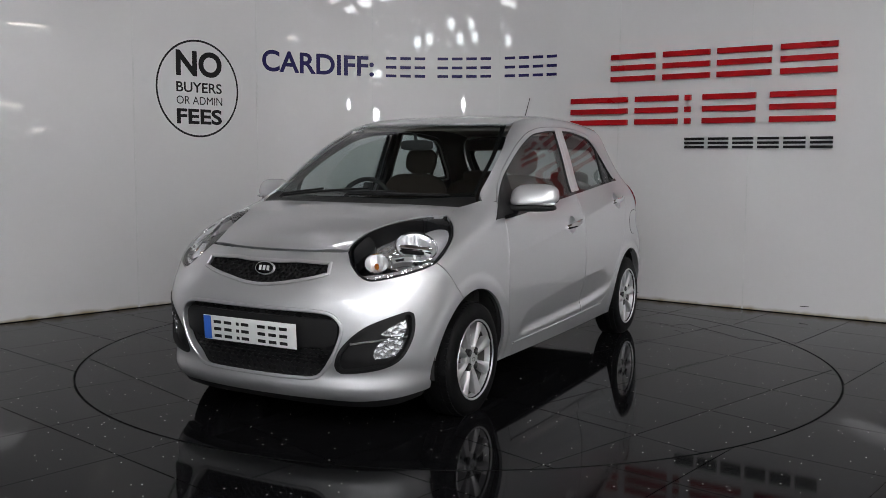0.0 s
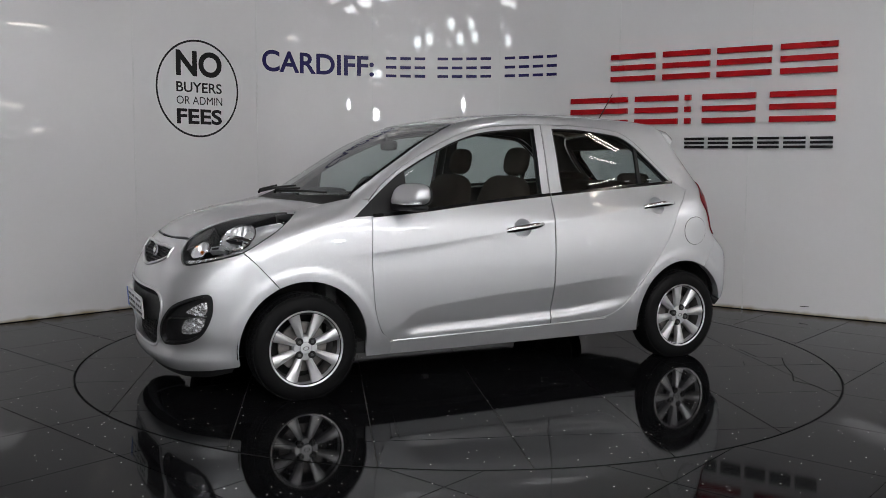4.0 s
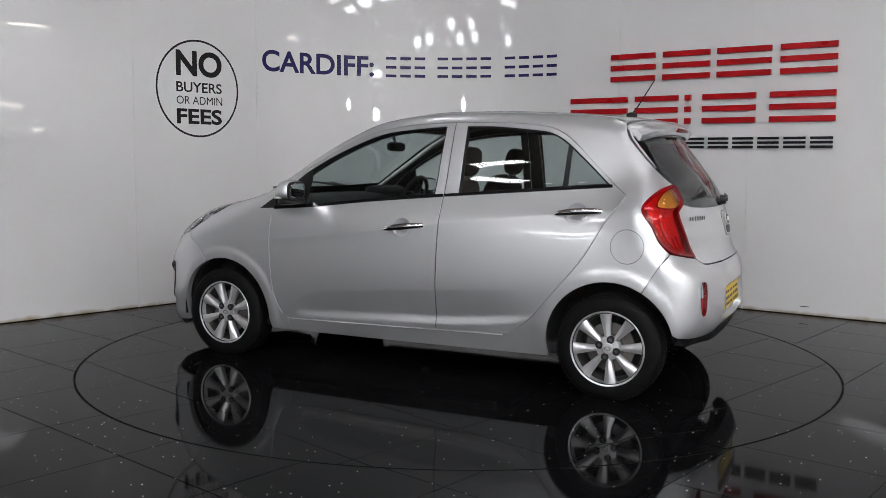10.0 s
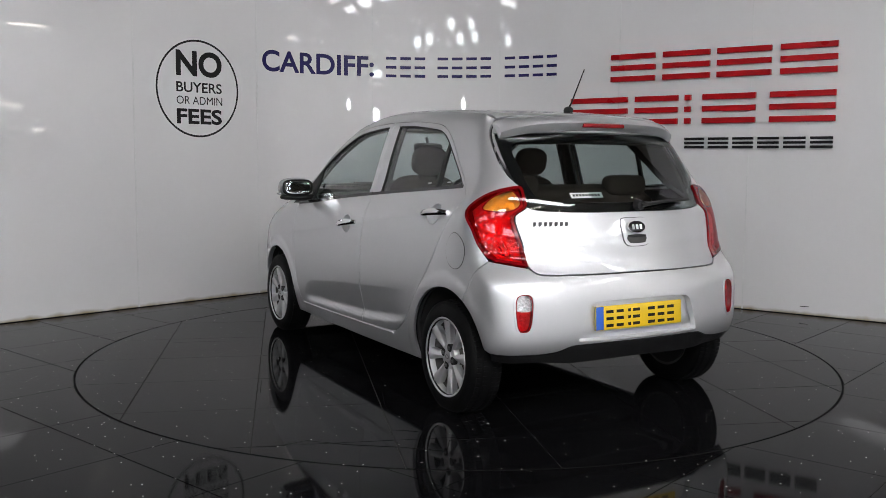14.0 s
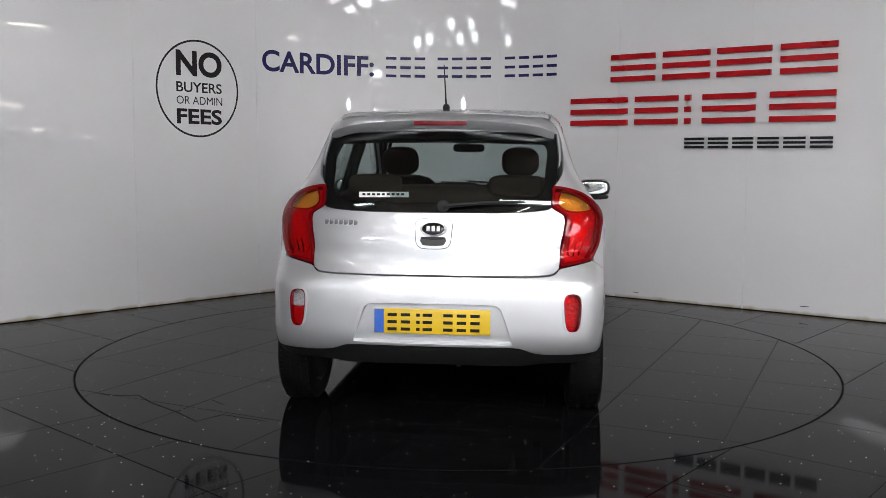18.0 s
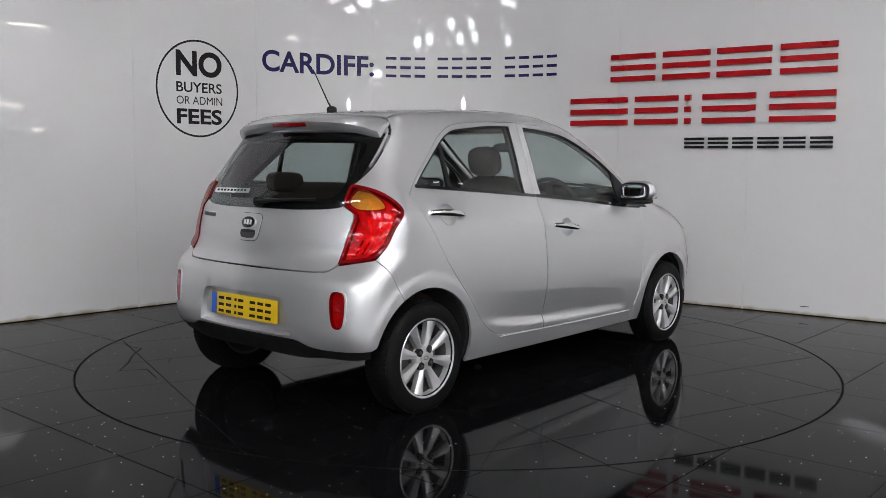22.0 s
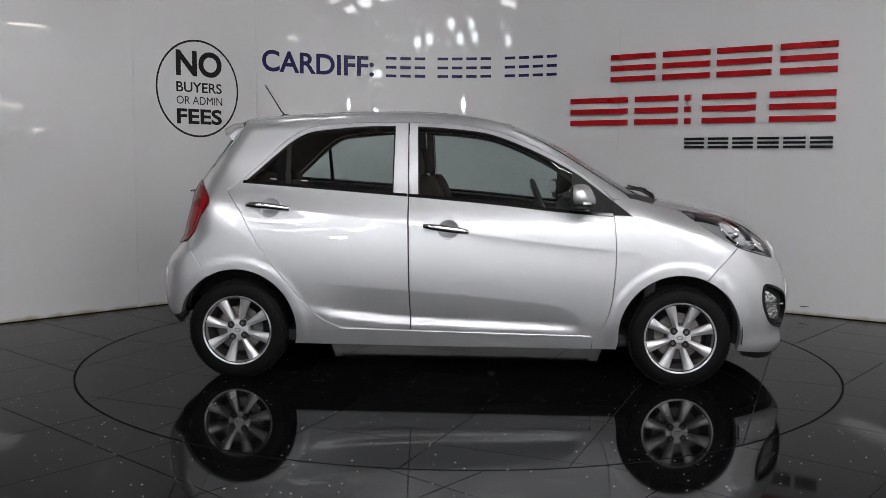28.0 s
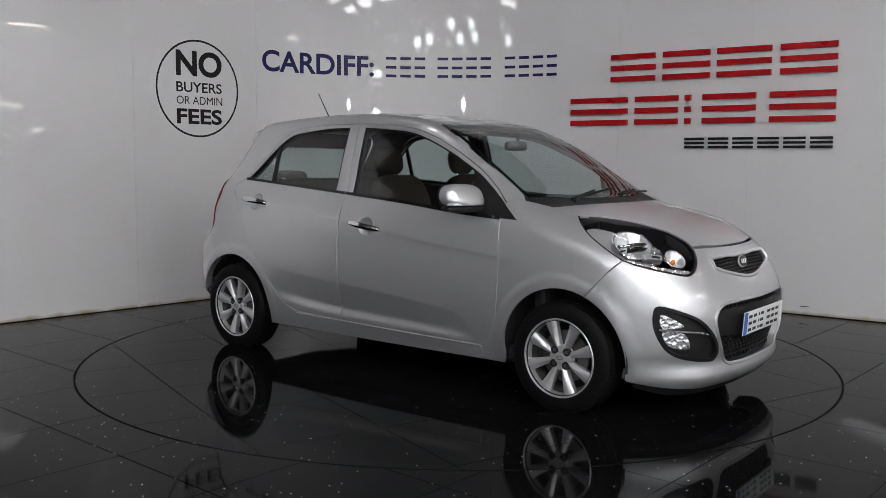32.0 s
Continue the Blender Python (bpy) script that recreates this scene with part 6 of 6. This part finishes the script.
def cabin(car):
    part("floor_pan", boxes([((-1.05, -0.70, 0.19), (0.98, 0.70, 0.26), 0.02), ((-0.98, -0.52, 0.150), (0.55, 0.52, 0.21), 0.03), ((-1.72, -0.44, 0.17), (-1.0, 0.44, 0.30), 0.02), ((0.9, -0.45, 0.25), (1.44, 0.45, 0.34), 0.02)]), UNDER, car, "dark underbody")
    part("bulkhead", boxes([((-1.10, -0.70, 0.2), (-1.04, 0.70, 0.90), 0.01)]), UNDER, car)
    dash = blob((-0.86, 0, 0.86), (0.24, 0.66, 0.115), 0.45)
    part("dashboard", dash, TRIM, car, "dark dashboard")
    part("binnacle", blob((-0.72, 0.335, 0.985), (0.10, 0.16, 0.035), 0.6), TRIM, car, "instrument hood")
    ring = bmesh.new()
    m = pose(-0.51, 0.335, 0.912, 0, -68, 0)
    vs = []
    for i in range(36):
        a = 2 * math.pi * i / 36
        vs.append([ring.verts.new(m @ Vector(((0.178 + 0.014 * math.cos(b)) * math.cos(a), (0.178 + 0.014 * math.cos(b)) * math.sin(a), 0.014 * math.sin(b)))) for b in np.linspace(0, 2 * math.pi, 8, endpoint=False)])
    for i in range(36):
        for j in range(8):
            ring.faces.new((vs[i][j], vs[(i + 1) % 36][j], vs[(i + 1) % 36][(j + 1) % 8], vs[i][(j + 1) % 8]))
    w = part("steering_wheel", ring, TRIM, car, "dark steering wheel")
    part("wheel_centre", boxes([((-0.16, -0.03, -0.02), (0.16, 0.03, 0.0), 0.008, m), ((-0.05, -0.06, -0.04), (0.07, 0.06, 0.012), 0.015, m)]), TRIM, w)
    part("column", tube([(-0.52, 0.335, 0.90), (-0.75, 0.335, 0.87)], 0.035), TRIM, w)
    for y in (-0.355, 0.355):
        seat(car, -0.18, y)
    b = part("rear_bench", blob((0.72, 0, 0.52), (0.26, 0.62, 0.09), 0.4), CLOTH, car, "dark cloth rear bench")
    part("backrest", blob((1.00, 0, 0.80), (0.075, 0.60, 0.27), 0.4, pose(0, 0, 0, 0, 14, 0)), CLOTH, b)
    for y in (-0.35, 0.35):
        part("headrest", blob((1.10, y, 1.065), (0.045, 0.135, 0.055), 0.55), CLOTH, b, "low dark headrest")
    part("parcel_shelf", boxes([((1.08, -0.52, 0.955), (1.46, 0.52, 0.975), 0.008)]), TRIM, car, "dark parcel shelf")
    part("centre_console", boxes([((-0.85, -0.11, 0.26), (0.10, 0.11, 0.55), 0.03), ((-0.87, -0.16, 0.5), (-0.62, 0.16, 0.88), 0.03)]), TRIM, car)
    mm = part("rear_view_mirror", blob((-0.45, 0.0, 1.275), (0.020, 0.105, 0.030), 0.55), TRIM, car, "dark interior mirror")
    part("mirror_stalk", tube([(-0.45, 0, 1.28), (-0.47, 0, 1.34)], 0.010), TRIM, mm)
    for hx, hz in HUBS:
        for side in (-1, 1):
            bm = bmesh.new()
            r = 0.335
            rows = []
            for a in (np.linspace(26, 188, 25) if hx > 0 else np.linspace(-8, 188, 25)):
                c, s_ = math.cos(radians(a)), math.sin(radians(a))
                rows.append([bm.verts.new((hx + r * c, side * y, hz + r * s_)) for y in (0.735, 0.50)] + [bm.verts.new((hx + 0.05 * c, side * 0.50, hz + 0.05 * s_))])
            for p, q in zip(rows, rows[1:]):
                bm.faces.new((p[0], p[1], q[1], q[0]))
                bm.faces.new((p[1], p[2], q[2], q[1]))
            part("wheel_arch_liner", bm, UNDER, car, "black wheel arch liner")


def trimmings(car):
    a = cast([[1.056, 0.0, 0.8]], [[0, 0, 1]])[0]
    an = part("aerial", tube([a + (0.01, 0, 0.015), a + (0.035, 0, 0.045), a + (0.135, 0, 0.205)], 0.0055, taper=0.45), BLACK, car, "black roof aerial")
    part("aerial_foot", blob(Vector(a) + Vector((0.01, 0, 0.008)), (0.032, 0.018, 0.020), 0.9), BLACK, an)
    for y0, y1, x0 in ((0.02, -0.52, -1.125), (0.46, -0.06, -1.095)):
        base = cast([[x0, y0, 0.6]], [[0, 0, 1]])[0]
        pts = []
        for t in np.linspace(0, 1, 9):
            x, y = x0 + 0.075 * t + 0.10 * (abs(y0 + (y1 - y0) * t) ** 2) - 0.10 * y0 ** 2, y0 + (y1 - y0) * t
            pts.append(cast([[x, y, 0.6]], [[0, 0, 1]])[0] + (-0.006, 0, 0.022))
        w = part("wiper", tube(pts, 0.009, taper=0.6), BLACK, car, "black windscreen wiper")
        part("wiper_arm", tube([base + (-0.02, 0, 0.012), base + (-0.015, -0.02, 0.032), pts[4] + (0, 0, 0.014)], 0.008, taper=0.7), BLACK, w)
    for s in (-1, 1):
        flat = np.array([(x, Y, 0.256 + 0.0165 * (x + 0.755)) for x in np.linspace(-0.755, 0.60, 24)])
        q = SIDEV.place(SIDEV.uv(flat))
        part("sill_bead", tube([(a, b * -s + 0.001 * s, c) for a, b, c in q], 0.0045), PAINT, car, "silver sill edge")
    part("exhaust", tube([(1.20, 0.36, 0.27), (1.46, 0.36, 0.262)], 0.020), NUT, car, "dull exhaust pipe")
    part("jacking_point", boxes([((-0.24, -0.05, 0.13), (-0.20, -0.02, 0.21))]), ALLOY, car)


def build_car():
    car = thing("car", "small silver five-door hatchback with alloy wheels on a turntable", "car")
    body_panels(car)
    front_end(car)
    rear_end(car)
    wheels(car)
    cabin(car)
    trimmings(car)
    return car


# ---- the turn of the table and the car on it ----
def heading(t):
    s = (t - 16) / 16
    return -1.3506 - 2.4570 * s - 0.0010 * s * s + 0.0140 * s ** 3


def motions():
    rows_t, rows_c = [], []
    for i in range(65):
        t = i * 0.5
        m = Matrix.Rotation(heading(t), 4, "Z")
        rows_t.append((t, m))
        rows_c.append((t, m @ Matrix.Translation((0, 0.033, 0))))
    walk(TABLE, rows_t)
    walk(CAR, rows_c)


build_wall()
build_hall()
# the y -12.3 row, (11.9, -6.4) and overhead pair are added fill light
for lx, ly, lw, ld in ((3.5, -5.7, 3.8, 0.7), (-5.2, -5.8, 1.4, 0.4), (-3.9, -9.5, 1.15, 1.6), (-2.3, -9.5, 1.15, 1.6), (-0.2, -9.5, 1.15, 1.6), (1.4, -9.5, 1.15, 1.6), (5.0, -9.5, 1.15, 1.6),
                       (6.6, -9.5, 1.15, 1.6), (8.7, -9.5, 1.15, 1.6), (10.3, -9.5, 1.15, 1.6), (-8.6, -11.6, 2.6, 0.9), (11.9, -6.4, 1.5, 1.9), (-2.0, -12.3, 1.5, 1.3), (0.0, -12.3, 1.5, 1.3),
                       (2.8, -12.3, 1.5, 1.3), (4.8, -12.3, 1.5, 1.3), (7.6, -12.3, 1.5, 1.3), (9.6, -12.3, 1.5, 1.3), (-1.9, 0.1, 0.9, 0.3), (1.9, -0.3, 0.9, 0.3)):
    build_roof_and_fill_light(lx, ly, lw, ld)
for lx, lz in ((1.45, 4.47), (0.10, 4.56), (-2.45, 4.98), (-4.9, 5.05), (-5.4, 4.72), (-3.5, 4.62), (-9.3, 5.15), (-10.4, 4.95), (6.4, 3.72)):
    build_high_window(lx, lz)
for lx, ly, lz, ll, lt in ((3.3, -7.0, 5.2, 1.5, 75), (4.9, -7.6, 5.2, 1.5, 75), (7.3, -1.7, 5.2, 1.5, 0), (8.6, -2.4, 5.2, 1.5, 0), (12.9, -5.78, 2.49, 0.8, 90), (12.9, -5.06, 1.92, 0.36, 90), (12.9, -3.87, 1.72, 0.55, 90), (12.2, -5.0, 4.3, 0.9, 60), (10.37, -9.8, 4.5, 2.4, 133)):
    build_batten(lx, ly, lz, ll, lt)
for lx, ly, lz in ((9.0, -11.0, 2.77), (5.27, -11.0, 2.38), (-3.3, -11.0, 2.58)):
    build_spot(lx, ly, lz)
build_signs()
TABLE = build_turntable()
CAR = build_car()
build_floor()
motions()
